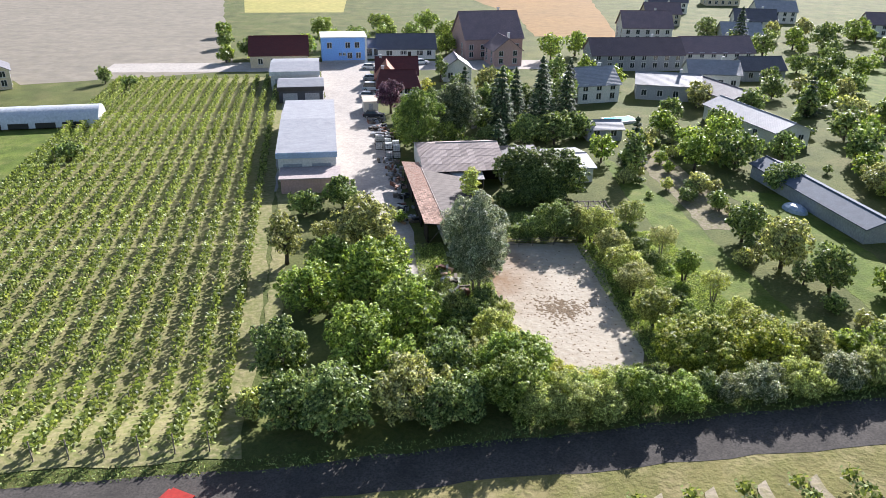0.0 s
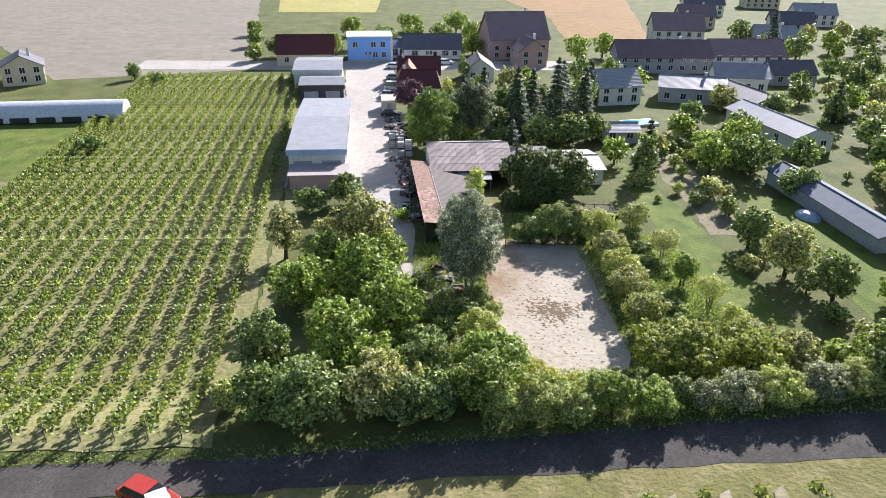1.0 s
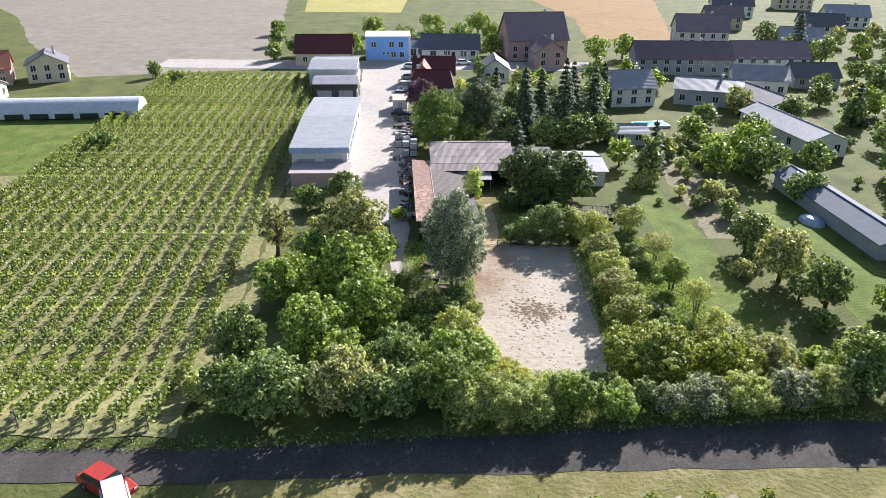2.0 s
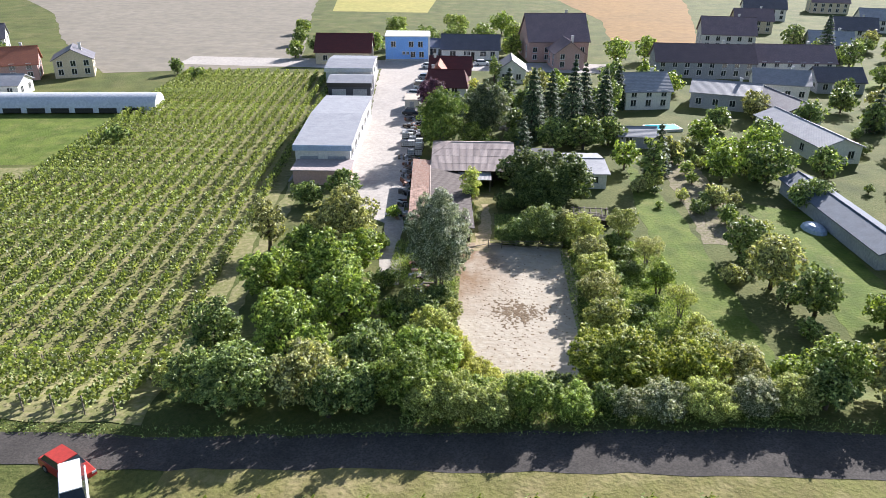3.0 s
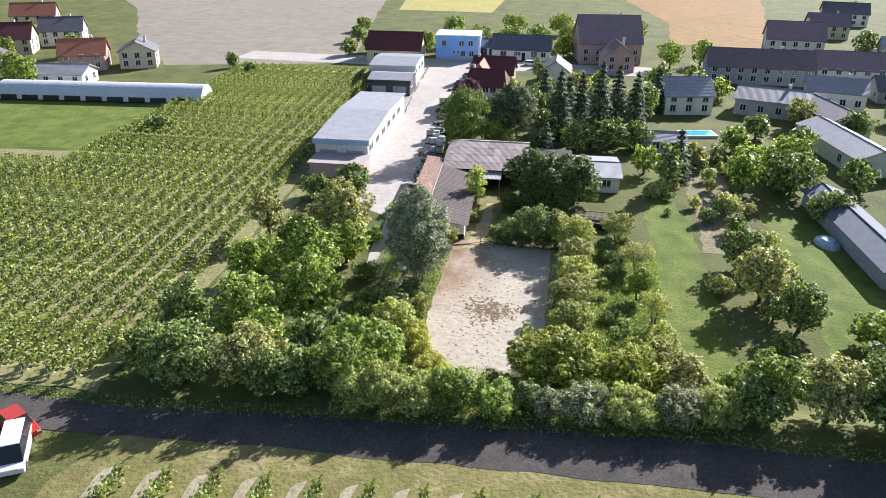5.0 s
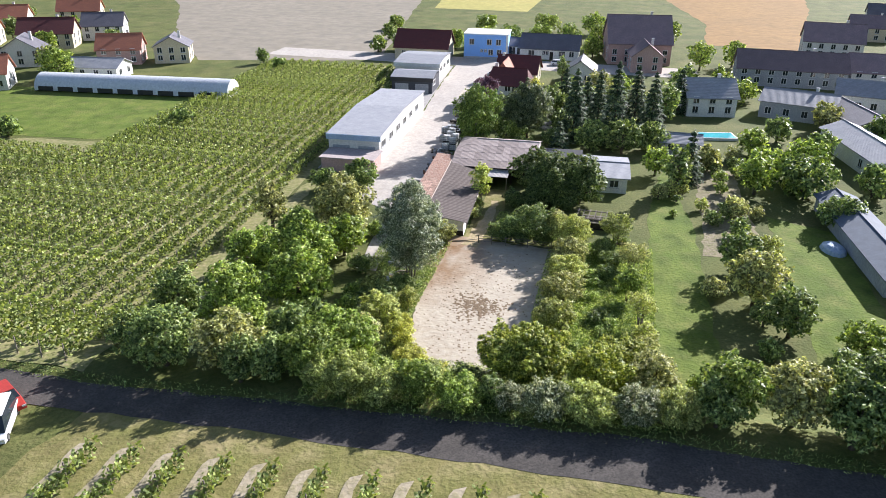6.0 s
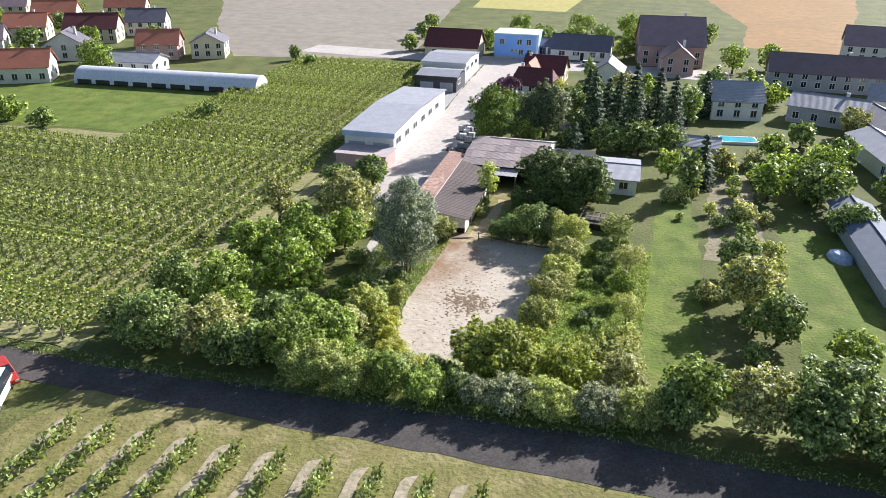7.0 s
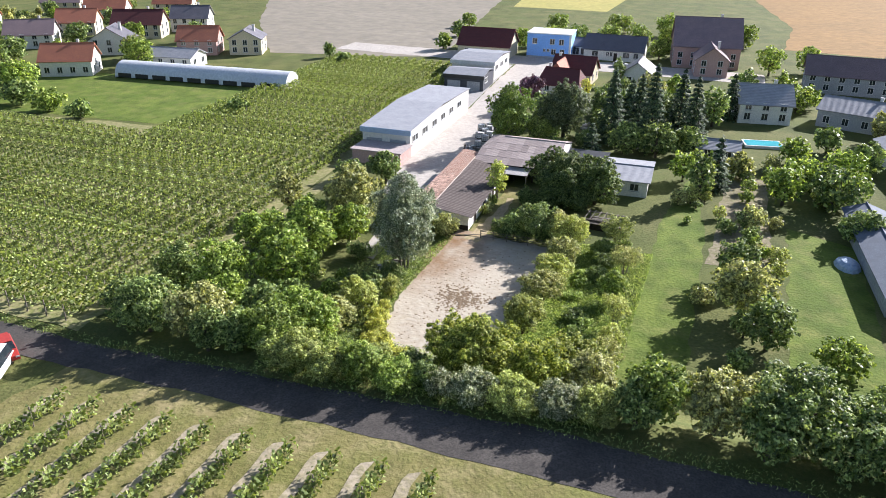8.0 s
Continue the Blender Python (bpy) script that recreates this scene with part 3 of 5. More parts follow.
for x, y, r in zip(px_, py_, size):
    turn, long = rng.uniform(0, 6.283), rng.uniform(1.0, 1.9)
    rim = [(r * rng.uniform(0.6, 1.15) * long * math.cos(k * 0.8976), r * rng.uniform(0.6, 1.15) * math.sin(k * 0.8976)) for k in range(7)]
    rim = [(x + u * math.cos(turn) - v * math.sin(turn), y + u * math.sin(turn) + v * math.cos(turn)) for u, v in rim]
    litter.add([(u, v, 0.036) for u, v in rim] + [(x + (u - x) * 0.6, y + (v - y) * 0.6, 0.038 + 0.12 * r * rng.uniform(0.4, 1.2)) for u, v in rim],
               [(k, (k + 1) % 7, (k + 1) % 7 + 7, k + 7) for k in range(7)] + [tuple(range(7, 14))])
tagged(part("dung_clods", litter, DUNG), "dry brown dung clods trodden into the sand", "litter", kind="stuff")

# ---- houses ----
WINDOWS = {}


def window_part(parent, w, h, m, material=GLASS):
    key = (round(w, 2), round(h, 2), material.name)
    if key not in WINDOWS:
        fr = Shape()
        b = 0.09
        for x0, z0, x1, z1 in ((-w / 2 - b, -h / 2 - b, -w / 2, h / 2 + b), (w / 2, -h / 2 - b, w / 2 + b, h / 2 + b), (-w / 2, h / 2, w / 2, h / 2 + b), (-w / 2, -h / 2 - b, w / 2, -h / 2), (-0.04, -h / 2, 0.04, h / 2)):
            fr.box(x0, -0.07, z0, x1, 0.03, z1)
        WINDOWS[key] = (Shape().box(-w / 2, -0.03, -h / 2, w / 2, 0.02, h / 2).mesh("window"), fr.mesh("frame"), Shape().box(-w / 2 - 0.15, -0.18, -h / 2 - 0.15, w / 2 + 0.15, 0.0, -h / 2 - 0.092).mesh("sill"))
    pane, fr, sill = WINDOWS[key]
    win = part("window", pane, material, parent)
    win.matrix_basis = m
    part("frame", fr, FRAMEW, win)
    part("sill", sill, GREYWALL, win)
    return win


def roof_pair(w, d, eave, ridge, along, over=0.45, thick=0.16, hip=0.0):
    """Two sloping roof halves over a w by d plan; hip: how far the ridge ends are cut back."""
    out = []
    if along == "x":
        a, b, slope = w / 2 + over, d, (ridge - eave) / (d / 2)
        ze = eave - slope * over
        y0, y1, ym = -over, d + over, d / 2
        out.append(Shape().slab([(-a, y0, ze), (a, y0, ze), (a - hip, ym, ridge), (-a + hip, ym, ridge)], thick))
        out.append(Shape().slab([(a, y1, ze), (-a, y1, ze), (-a + hip, ym, ridge), (a - hip, ym, ridge)], thick))
        if hip:
            out.append(Shape().slab([(a, y0, ze), (a, y1, ze), (a - hip, ym, ridge)], thick))
            out.append(Shape().slab([(-a, y1, ze), (-a, y0, ze), (-a + hip, ym, ridge)], thick))
        cap = Shape().tube([(-a + hip, ym, ridge), (a - hip, ym, ridge)], [0.13, 0.13], 6)
    else:
        slope = (ridge - eave) / (w / 2)
        ze, a = eave - slope * over, w / 2 + over
        y0, y1 = -over, d + over
        out.append(Shape().slab([(-a, y1, ze), (-a, y0, ze), (0, y0 + hip, ridge), (0, y1 - hip, ridge)], thick))
        out.append(Shape().slab([(a, y0, ze), (a, y1, ze), (0, y1 - hip, ridge), (0, y0 + hip, ridge)], thick))
        if hip:
            out.append(Shape().slab([(-a, y0, ze), (a, y0, ze), (0, y0 + hip, ridge)], thick))
            out.append(Shape().slab([(a, y1, ze), (-a, y1, ze), (0, y1 - hip, ridge)], thick))
        cap = Shape().tube([(0, y0 + hip, ridge), (0, y1 - hip, ridge)], [0.13, 0.13], 6)
    return out, cap


def house(x, y, w, d, turn, eave, ridge, wall, roof, label, along="x", front=(), left=(), right=(), door=None, chimney=None, hip=0.0, category="house", group="", over=0.45):
    """A gabled house: its front stands at y, facing the near side. Openings: (place along the wall, height of the middle, width, height)."""
    t = thing("house" if category == "house" else category.replace(" ", "_"), x, y, 0, turn, label, category, group)
    s = Shape()
    g = ridge - 0.12
    e = eave - 0.1
    if hip:
        s.box(-w / 2, 0, -0.2, w / 2, d, e)
    elif along == "x":
        p = [(0, -0.2), (d, -0.2), (d, e), (d / 2, g), (0, e)]
        s.add([(sx * w / 2, yy, zz) for sx in (-1, 1) for yy, zz in p], [(4, 3, 2, 1, 0), (5, 6, 7, 8, 9)] + [(i, (i + 1) % 5, (i + 1) % 5 + 5, i + 5) for i in range(5)])
    else:
        p = [(-w / 2, -0.2), (w / 2, -0.2), (w / 2, e), (0, g), (-w / 2, e)]
        s.add([(xx, yy, zz) for yy in (0, d) for xx, zz in p], [(0, 1, 2, 3, 4), (9, 8, 7, 6, 5)] + [(i, i + 5, (i + 1) % 5 + 5, (i + 1) % 5) for i in range(5)])
    part("wall", s, wall, t)
    halves, cap = roof_pair(w, d, eave, ridge, along, over, hip=hip)
    for i, hs in enumerate(halves):
        part("roof", hs, roof, t)
    part("ridge_cap", cap, roof, t)
    for u, z, ww, hh in front:
        window_part(t, ww, hh, pose(u, 0, z))
    for u, z, ww, hh in left:
        window_part(t, ww, hh, pose(-w / 2, u, z, 0, 0, -90))
    for u, z, ww, hh in right:
        window_part(t, ww, hh, pose(w / 2, u, z, 0, 0, 90))
    if door:
        part("door", Shape().box(door[0] - door[1] / 2, -0.06, 0.0, door[0] + door[1] / 2, 0.02, door[2]), DARKWOOD, t, "dark house door")
    if chimney:
        cx, cy, top = chimney
        c = part("chimney", Shape().box(cx - 0.3, cy - 0.3, eave, cx + 0.3, cy + 0.3, top), PLASTER, t, "rendered chimney stack")
        part("chimney_cap", Shape().box(cx - 0.38, cy - 0.38, top, cx + 0.38, cy + 0.38, top + 0.1), GREYWALL, c)
    return t


def rows_of(w, zs, count, ww=1.1, hh=1.3):
    return [((i + 0.5) * w / count - w / 2, z, ww, hh) for z in zs for i in range(count)]


# the house with dark red roofs beside the road
house(15.3, 171.6, 9.4, 8.6, -1, 2.55, 5.5, PLASTER, REDROOF, "white cottage with dark red tiled roofs beside the road", hip=1.1,
                  front=[(-2.4, 1.5, 0.9, 1.1), (0.3, 1.6, 1.2, 1.2), (2.0, 1.6, 1.2, 1.2)], right=[(3, 1.6, 1.0, 1.1), (7, 1.6, 1.0, 1.1)], left=[(4, 1.6, 1.0, 1.1)], chimney=(-3.4, 6.2, 6.0))
rear = house(15.6, 184.2, 9.8, 9.6, -1, 2.9, 6.2, CREAM, REDROOF, "cream rear house with a dark red tiled roof", hip=0.0,
             front=[(2.2, 1.7, 1.0, 1.1), (3.9, 1.7, 1.0, 1.1)], right=[(3, 1.7, 1.0, 1.1), (7.5, 1.7, 1.0, 1.1)], chimney=(-3.9, 4.6, 6.6))
wing = house(13.0, 178.5, 5.2, 10.2, -1, 3.2, 5.85, PLASTER, ORANGEROOF, "linking wing with a sunlit orange tiled roof", along="y", left=[(3, 1.6, 1.0, 1.1)], hip=1.5)

# the long white building and the blue house on the cross street
white = house(20.0, 219, 16.4, 10, 0.5, 3.1, 6.4, PLASTER, SLATE, "long white street house with a dark slate roof",
              front=[(-5.0, 1.75, 1.6, 1.3), (-1.45, 1.85, 0.7, 1.0), (-0.45, 1.85, 0.7, 1.0), (3.7, 1.75, 1.7, 1.3), (6.4, 1.75, 1.2, 1.3)], door=(0.75, 0.95, 2.15))
house(10.4, 220.5, 4.6, 8, 0.5, 3.3, 5.0, PLASTER, SLATE, "low white gateway wing with two dark openings", front=[(-1.15, 1.8, 1.7, 1.9), (1.15, 1.8, 1.7, 1.9)], category="house")
blue = thing("blue_house", 2.4, 215, 0, 4, "bright blue rendered two-storey house with a flat roof", "house")
part("wall", Shape().box(-6.2, 0, -0.2, 6.2, 10, 6.7), BLUEWALL, blue)
part("parapet", Shape().box(-6.4, -0.2, 6.7, 6.4, 10.2, 6.95), FRAMEW, blue, "white parapet edging")
part("pilaster", Shape().box(5.75, -0.12, -0.1, 6.35, 0.3, 6.7), FRAMEW, blue, "white corner pilaster")
part("plinth", Shape().box(-6.25, -0.05, -0.1, 5.74, 0.02, 0.6), GREYWALL, blue)
for u, z, ww, hh in ((-1.1, 2.3, 0.6, 0.6), (0.0, 2.3, 0.6, 0.6), (1.0, 4.7, 1.2, 1.4), (3.6, 4.7, 1.2, 1.4), (-4.0, 4.7, 1.2, 1.4), (1.5, 1.9, 1.2, 1.4), (3.9, 1.9, 1.2, 1.4)):
    window_part(blue, ww, hh, pose(u, 0, z))
house(-14.8, 208, 15, 11, 3, 3.6, 7.6, CREAM, REDROOF, "farm building with a dark red roof at the road end", front=rows_of(13, [1.8], 4))

# white halls on the yard
def hall(x, y, w, d, turn, h, wall, label, band, doors=2):
    t = thing("hall", x, y, 0, turn, label, "hall", "halls on the yard")
    part("wall", Shape().box(-w / 2, 0, -0.1, w / 2, d, h), wall, t)
    r = Shape().slab([(-w / 2 - 0.3, -0.3, h + 0.02), (w / 2 + 0.3, -0.3, h + 0.02), (w / 2 + 0.3, d / 2, h + 0.8), (-w / 2 - 0.3, d / 2, h + 0.8)], 0.12)
    r.slab([(w / 2 + 0.3, d + 0.3, h + 0.02), (-w / 2 - 0.3, d + 0.3, h + 0.02), (-w / 2 - 0.3, d / 2, h + 0.8), (w / 2 + 0.3, d / 2, h + 0.8)], 0.12)
    part("roof", r, SHEETROOF, t, "light sheet metal roof")
    part("fascia", Shape().box(-w / 2 - 0.32, -0.42, h - 0.9, w / 2 + 0.32, -0.302, h), band, t)
    for i in range(doors):
        u = (i + 0.5) * w / doors - w / 2
        part("gate", Shape().box(u - w / doors * 0.33, -0.06, 0, u + w / doors * 0.33, 0.02, h * 0.6), GREYWALL, t, "grey sliding gate")
    for i in range(int(d / 5)):
        window_part(t, 2.4, 1.0, pose(w / 2, 2.5 + 5 * i, h * 0.62, 0, 0, 90))
    return t


hall(-1.6, 116, 8.8, 34, 2.5, 4.8, PLASTER, "white flat hall with a light sheet roof and blue fascia", plain("pale_blue_fascia", (0.42, 0.55, 0.75), 0.5))
hall(-6.2, 168, 9.5, 9, 3, 3.6, plain("dark_cladding", (0.05, 0.055, 0.075), 0.6), "dark clad workshop with a light roof", DARKMETAL)
hall(-8.5, 181, 11, 16, 3, 4.4, PLASTER, "white storage hall with a light sheet roof", FRAMEW)
low = thing("low_store", -1.2, 110.5, 0, 2.5, "low rose-walled store with a flat felt roof", "shed")
part("wall", Shape().box(-4.0, 0, -0.1, 4.6, 5.2, 2.3), PINK, low)
part("roof", Shape().box(-4.3, -0.3, 2.3, 4.9, 5.3, 2.46), surface("felt_roof", (0.45, 0.38, 0.36), (0.38, 0.32, 0.31), 0.5, (0.28, 0.24, 0.23), 3.0), low)

# white foil tunnel
tun = thing("foil_tunnel", -44, 154, 0, 96, "long white plastic greenhouse tunnel", "greenhouse")
s = Shape()
L, R_ = 46, 3.6
arc = [(math.cos(math.pi * k / 12) * R_, math.sin(math.pi * k / 12) * R_ * 0.95 + 0.3) for k in range(13)]
s.add([(u, v, zz) for v in np.linspace(0, L, 24) for u, zz in arc], [(i * 13 + k, i * 13 + k + 1, (i + 1) * 13 + k + 1, (i + 1) * 13 + k) for i in range(23) for k in range(12)])
part("cover", s, surface("milky_foil", (0.62, 0.64, 0.67), (0.56, 0.58, 0.62), 0.3, (0.50, 0.52, 0.56), 1.5, 0.4, 0.2, 0.1), tun, smooth=True)
for i in range(9):
    part("vent_opening", Shape().box(-R_ - 0.03, 3 + 4.8 * i, 0.3, -R_ + 0.12, 6.6 + 4.8 * i, 1.3), DARKMETAL, tun, "dark side vent opening")
for v in (0, L):
    part("end_wall", Shape().add([(u, v, zz) for u, zz in arc] + [(-R_, v, -0.1), (R_, v, -0.1)], [tuple(range(13)) + (13, 14)]), FRAMEW, tun)

VILLAGE = [
    # x, y, w, d, turn, eave, ridge, wall, roof, ridge axis
    (45, 218, 17, 15, 8, 6.0, 12.5, PINK, MAUVEROOF, "x"), (47, 207, 8, 9, 8, 4.5, 7.5, PINK, MAUVEROOF, "y"),
    (59.6, 164, 10, 9, 10, 4.2, 7.2, PLASTER, SHEETROOF, "x"), (81, 199, 25, 10, -1, 4.4, 8.0, GREYWALL, MAUVEROOF, "x"),
    (105, 202, 20, 10, 0, 4.2, 7.8, PLASTER, MAUVEROOF, "x"), (100, 244, 16, 11, -6, 5.0, 9.5, PLASTER, MAUVEROOF, "x"),
    (109, 184, 11, 8, 0, 3.0, 5.6, GREYWALL, SLATE, "x"), (76, 165, 14, 10, -18, 3.6, 5.4, GREYWALL, SHEETROOF, "x"),
    (88, 152, 8, 18, 12, 3.4, 5.0, PLASTER, SLATE, "y"), (85, 128, 7.5, 22, 10, 3.2, 4.6, PLASTER, SHEETROOF, "y"),
    (92, 176, 12, 9, -12, 3.8, 6.2, PLASTER, SHEETROOF, "x"), (52, 134.5, 6.5, 5, 0, 2.4, 3.4, GREYWALL, SHEETROOF, "x"),
    (126, 231, 12, 10, -10, 4.4, 7.6, PLASTER, SHEETROOF, "x"), (146, 262, 14, 10, -15, 4.6, 8.0, PLASTER, SLATE, "x"),
    (168, 288, 15, 11, -12, 4.6, 8.0, PLASTER, SHEETROOF, "x"), (190, 252, 14, 10, -15, 4.4, 7.8, PLASTER, MAUVEROOF, "x"),
    (136, 318, 16, 11, -10, 4.8, 8.2, PLASTER, SLATE, "x"), (173, 345, 15, 11, -10, 4.8, 8.2, CREAM, MAUVEROOF, "x"), (120, 282, 13, 10, -8, 4.6, 8.0, CREAM, MAUVEROOF, "x"),
    (-101, 142, 12, 9, 30, 4.0, 7.4, PLASTER, ORANGEROOF, "x"), (-125, 193, 15, 10, 25, 4.6, 8.4, CREAM, REDROOF, "x"),
    (-90, 178, 11, 9, 24, 4.2, 7.6, PINK, ORANGEROOF, "x"), (-78, 184, 9, 9, 24, 4.6, 7.0, CREAM, SLATE, "y"),
    (-140, 166, 13, 10, 35, 4.2, 7.8, PLASTER, MAUVEROOF, "x"), (-147, 190, 12, 10, 30, 4.2, 7.8, CREAM, ORANGEROOF, "x"),
    (-119, 211, 12, 10, 25, 4.6, 8.0, PLASTER, SLATE, "x"), (-160, 216, 14, 10, 28, 4.6, 8.2, PLASTER, ORANGEROOF, "x"),
    (-112, 168, 11, 9, 28, 4.2, 7.6, PLASTER, SLATE, "y"), (-150, 240, 14, 10, 26, 4.6, 8.2, CREAM, ORANGEROOF, "x"),
    (-182, 180, 14, 10, 32, 4.6, 8.2, PLASTER, ORANGEROOF, "x"), (-190, 225, 14, 10, 30, 4.6, 8.2, CREAM, MAUVEROOF, "x"), (-86, 160.5, 14, 8, 8, 3.0, 4.6, PLASTER, SHEETROOF, "x"),
    (30.8, 188.2, 7, 9, 0, 3.4, 5.8, PLASTER, SLATE, "y"),
]
WALLNAMES = {PLASTER: "white", PINK: "rose", GREYWALL: "grey", CREAM: "cream"}
ROOFNAMES = {SHEETROOF: "light sheet metal", MAUVEROOF: "weathered brown tiled", SLATE: "dark slate", ORANGEROOF: "orange tiled", REDROOF: "dark red tiled"}
for x, y, w, d, turn, e, rd, wl, rf, ax in VILLAGE:
    floors = [1.6] if e < 4.1 else [1.5, 3.5]
    house(x, y, w, d, turn, e, rd, wl, rf, "%s village house with a %s roof" % (WALLNAMES[wl], ROOFNAMES[rf]), ax, front=rows_of(w, floors, max(2, int(w / 3))), left=rows_of(d, floors, 2)and[(u + d / 2, z, a, b) for u, z, a, b in rows_of(d, floors, 2)], right=[(u + d / 2, z, a, b) for u, z, a, b in rows_of(d, floors, 2)],
          chimney=(w * 0.2, d * 0.55, rd + 0.7) if e > 3.5 else None, group="village houses")

house(39.6, 112, 7.0, 10, 3, 2.6, 3.3, PLASTER, SHEETROOF, "low white garden store with a light sheet roof", "x", front=[(-1.6, 1.5, 1.2, 1.0), (1.6, 1.5, 1.2, 1.0)], category="shed")
house(74, 86, 5, 27, 4, 2.4, 3.3, GREYWALL, plain("blue_grey_sheet", (0.12, 0.15, 0.20), 0.85), "long low shed with a blue-grey metal roof", "y", category="shed")
pool = thing("swimming_pool", 59.4, 148, 0, 12, "small turquoise garden swimming pool", "pool")
part("rim", Shape().box(-3.4, -2.0, 0, 3.4, 2.0, 0.5), FRAMEW, pool)
part("water", Shape().box(-3.1, -1.7, 0.3, 3.1, 1.7, 0.52), plain("pool_water", (0.10, 0.55, 0.62), 0.08), pool)
tarp = thing("covered_boat", 69, 98, 0, 10, "upturned thing under a pale blue tarpaulin on the lawn", "tarpaulin")
s = Shape()
s.add([(1.5 * math.cos(a) * math.cos(b), 2.2 * math.sin(a) * math.cos(b), 1.0 * math.sin(b)) for b in (0, 0.5, 1.0, 1.45) for a in np.linspace(0, 6.2832, 13)[:-1]],
      [(j * 12 + k, j * 12 + (k + 1) % 12, (j + 1) * 12 + (k + 1) % 12, (j + 1) * 12 + k) for j in range(3) for k in range(12)] + [tuple(range(36, 48))])
part("cover", s, surface("blue_tarpaulin", (0.32, 0.42, 0.55), (0.26, 0.35, 0.48), 1.0, (0.45, 0.52, 0.6), 3.0, 0.5, 0.4, 0.1), tarp)

# ---- the barn and the long shed ----
barn = thing("barn", 22.6, 111.7, 0, 2, "old open-fronted barn with a grey corrugated fibre-cement roof", "barn")
W2, BD, EV, RG = 6.3, 15.2, 2.75, 4.8
part("rear_wall", Shape().box(-W2, BD - 0.25, -0.1, W2, BD, EV), PLASTER, barn)
HIPV, HIPU = 0.5, 2.7
HZ = EV + (RG - EV) * HIPV
for sx in (-1, 1):
    x0, x1 = (-W2, -W2 + 0.25) if sx < 0 else (W2 - 0.25, W2)
    prof = [(0, -0.1), (BD, -0.1), (BD, EV - 0.1), (BD / 2, RG - 0.3), (0, EV - 0.1)]
    if sx < 0:
        prof[3:4] = [(BD - BD / 2 * HIPV, HZ - 0.15), (BD / 2 * HIPV, HZ - 0.15)]
    k = len(prof)
    g = Shape().add([(x, yy, zz) for x in (x0, x1) for yy, zz in prof], [tuple(range(k - 1, -1, -1)), tuple(range(k, 2 * k))] + [(i, (i + 1) % k, (i + 1) % k + k, i + k) for i in range(k)])
    part("gable_wall", g, PLASTER, barn, "whitewashed gable wall")
part("half_hip", Shape().slab([(-W2 - 0.28, BD - BD / 2 * HIPV, HZ), (-W2 - 0.28, BD / 2 * HIPV, HZ), (-W2 + HIPU, BD / 2, RG + 0.06)], 0.05), FIBRE, barn)
for i in range(5):
    u = -W2 + 0.4 + i * (2 * W2 - 0.8) / 4
    part("post", Shape().box(u - 0.1, 0.05, -0.1, u + 0.1, 0.25, EV - 0.15), DARKWOOD, barn)
part("front_beam", Shape().box(-W2 + 0.26, 0.02, EV - 0.38, W2 - 0.26, 0.28, EV - 0.14), DARKWOOD, barn)
part("inner_wall", Shape().box(-W2 + 0.26, 3.0, -0.1, W2 - 0.26, 3.15, EV + 0.5), DARKWOOD, barn, "dark board partition")
part("board_front", Shape().box(-W2 + 0.3, 0.3, -0.1, -2.0, 0.38, EV - 0.4), DARKWOOD, barn)
slope = (RG - EV) / (BD / 2)
run = math.hypot(BD / 2 + 0.5, slope * (BD / 2 + 0.5))
ang = math.degrees(math.atan(slope))
cols, courses = 12, 4
cw, ch = (2 * W2 + 0.5) / cols, run / courses


def clipped(poly, a, b):
    """The part of a polygon to the right of the line from a to b."""
    def inner(p):
        return (b[0] - a[0]) * (p[1] - a[1]) - (b[1] - a[1]) * (p[0] - a[0]) <= 1e-6
    out = []
    for p, q in zip(poly, poly[1:] + poly[:1]):
        if inner(p):
            out.append(p)
        if inner(p) != inner(q):
            d1 = (b[0] - a[0]) * (p[1] - a[1]) - (b[1] - a[1]) * (p[0] - a[0])
            d2 = (b[0] - a[0]) * (q[1] - a[1]) - (b[1] - a[1]) * (q[0] - a[0])
            f = d1 / (d1 - d2)
            out.append((p[0] + f * (q[0] - p[0]), p[1] + f * (q[1] - p[1])))
    return out


full = Shape().slab([(-cw / 2, 0, 0.022), (cw / 2, 0, 0.022), (cw / 2, ch + 0.12, 0.004), (-cw / 2, ch + 0.12, 0.004)], 0.016).mesh("roof_sheet")
for side in (0, 1):
    for c in range(cols):
        for r in range(courses):
            u, v = -W2 - 0.25 + cw * (c + 0.5), r * ch
            mesh = full
            if c < 3 and r >= courses // 2:
                poly = clipped([(u - cw / 2, v), (u + cw / 2, v), (u + cw / 2, v + ch), (u - cw / 2, v + ch)], (-W2 - 0.27, run * HIPV), (-W2 + HIPU, run))
                if len(poly) < 3:
                    continue
                sg = 1 if side == 0 else -1
                pts = [((p[0] - u) * sg, p[1] - v, 0.022 - 0.016 * (p[1] - v) / ch) for p in poly]
                mesh = Shape().slab(pts if side == 0 else pts[::-1], 0.016).mesh("roof_sheet")
            ob = part("roof_sheet", mesh, FIBRE, barn)
            yy, zz = -0.5 + v * math.cos(radians(ang)), EV - slope * 0.5 + v * math.sin(radians(ang))
            tilt = ang + random.uniform(-0.12, 0.12)
            ob.matrix_basis = pose(u, yy, zz + 0.05, tilt, 0, 0) if side == 0 else pose(u, BD - yy, zz + 0.05, tilt, 0, 180)
rid = Shape()
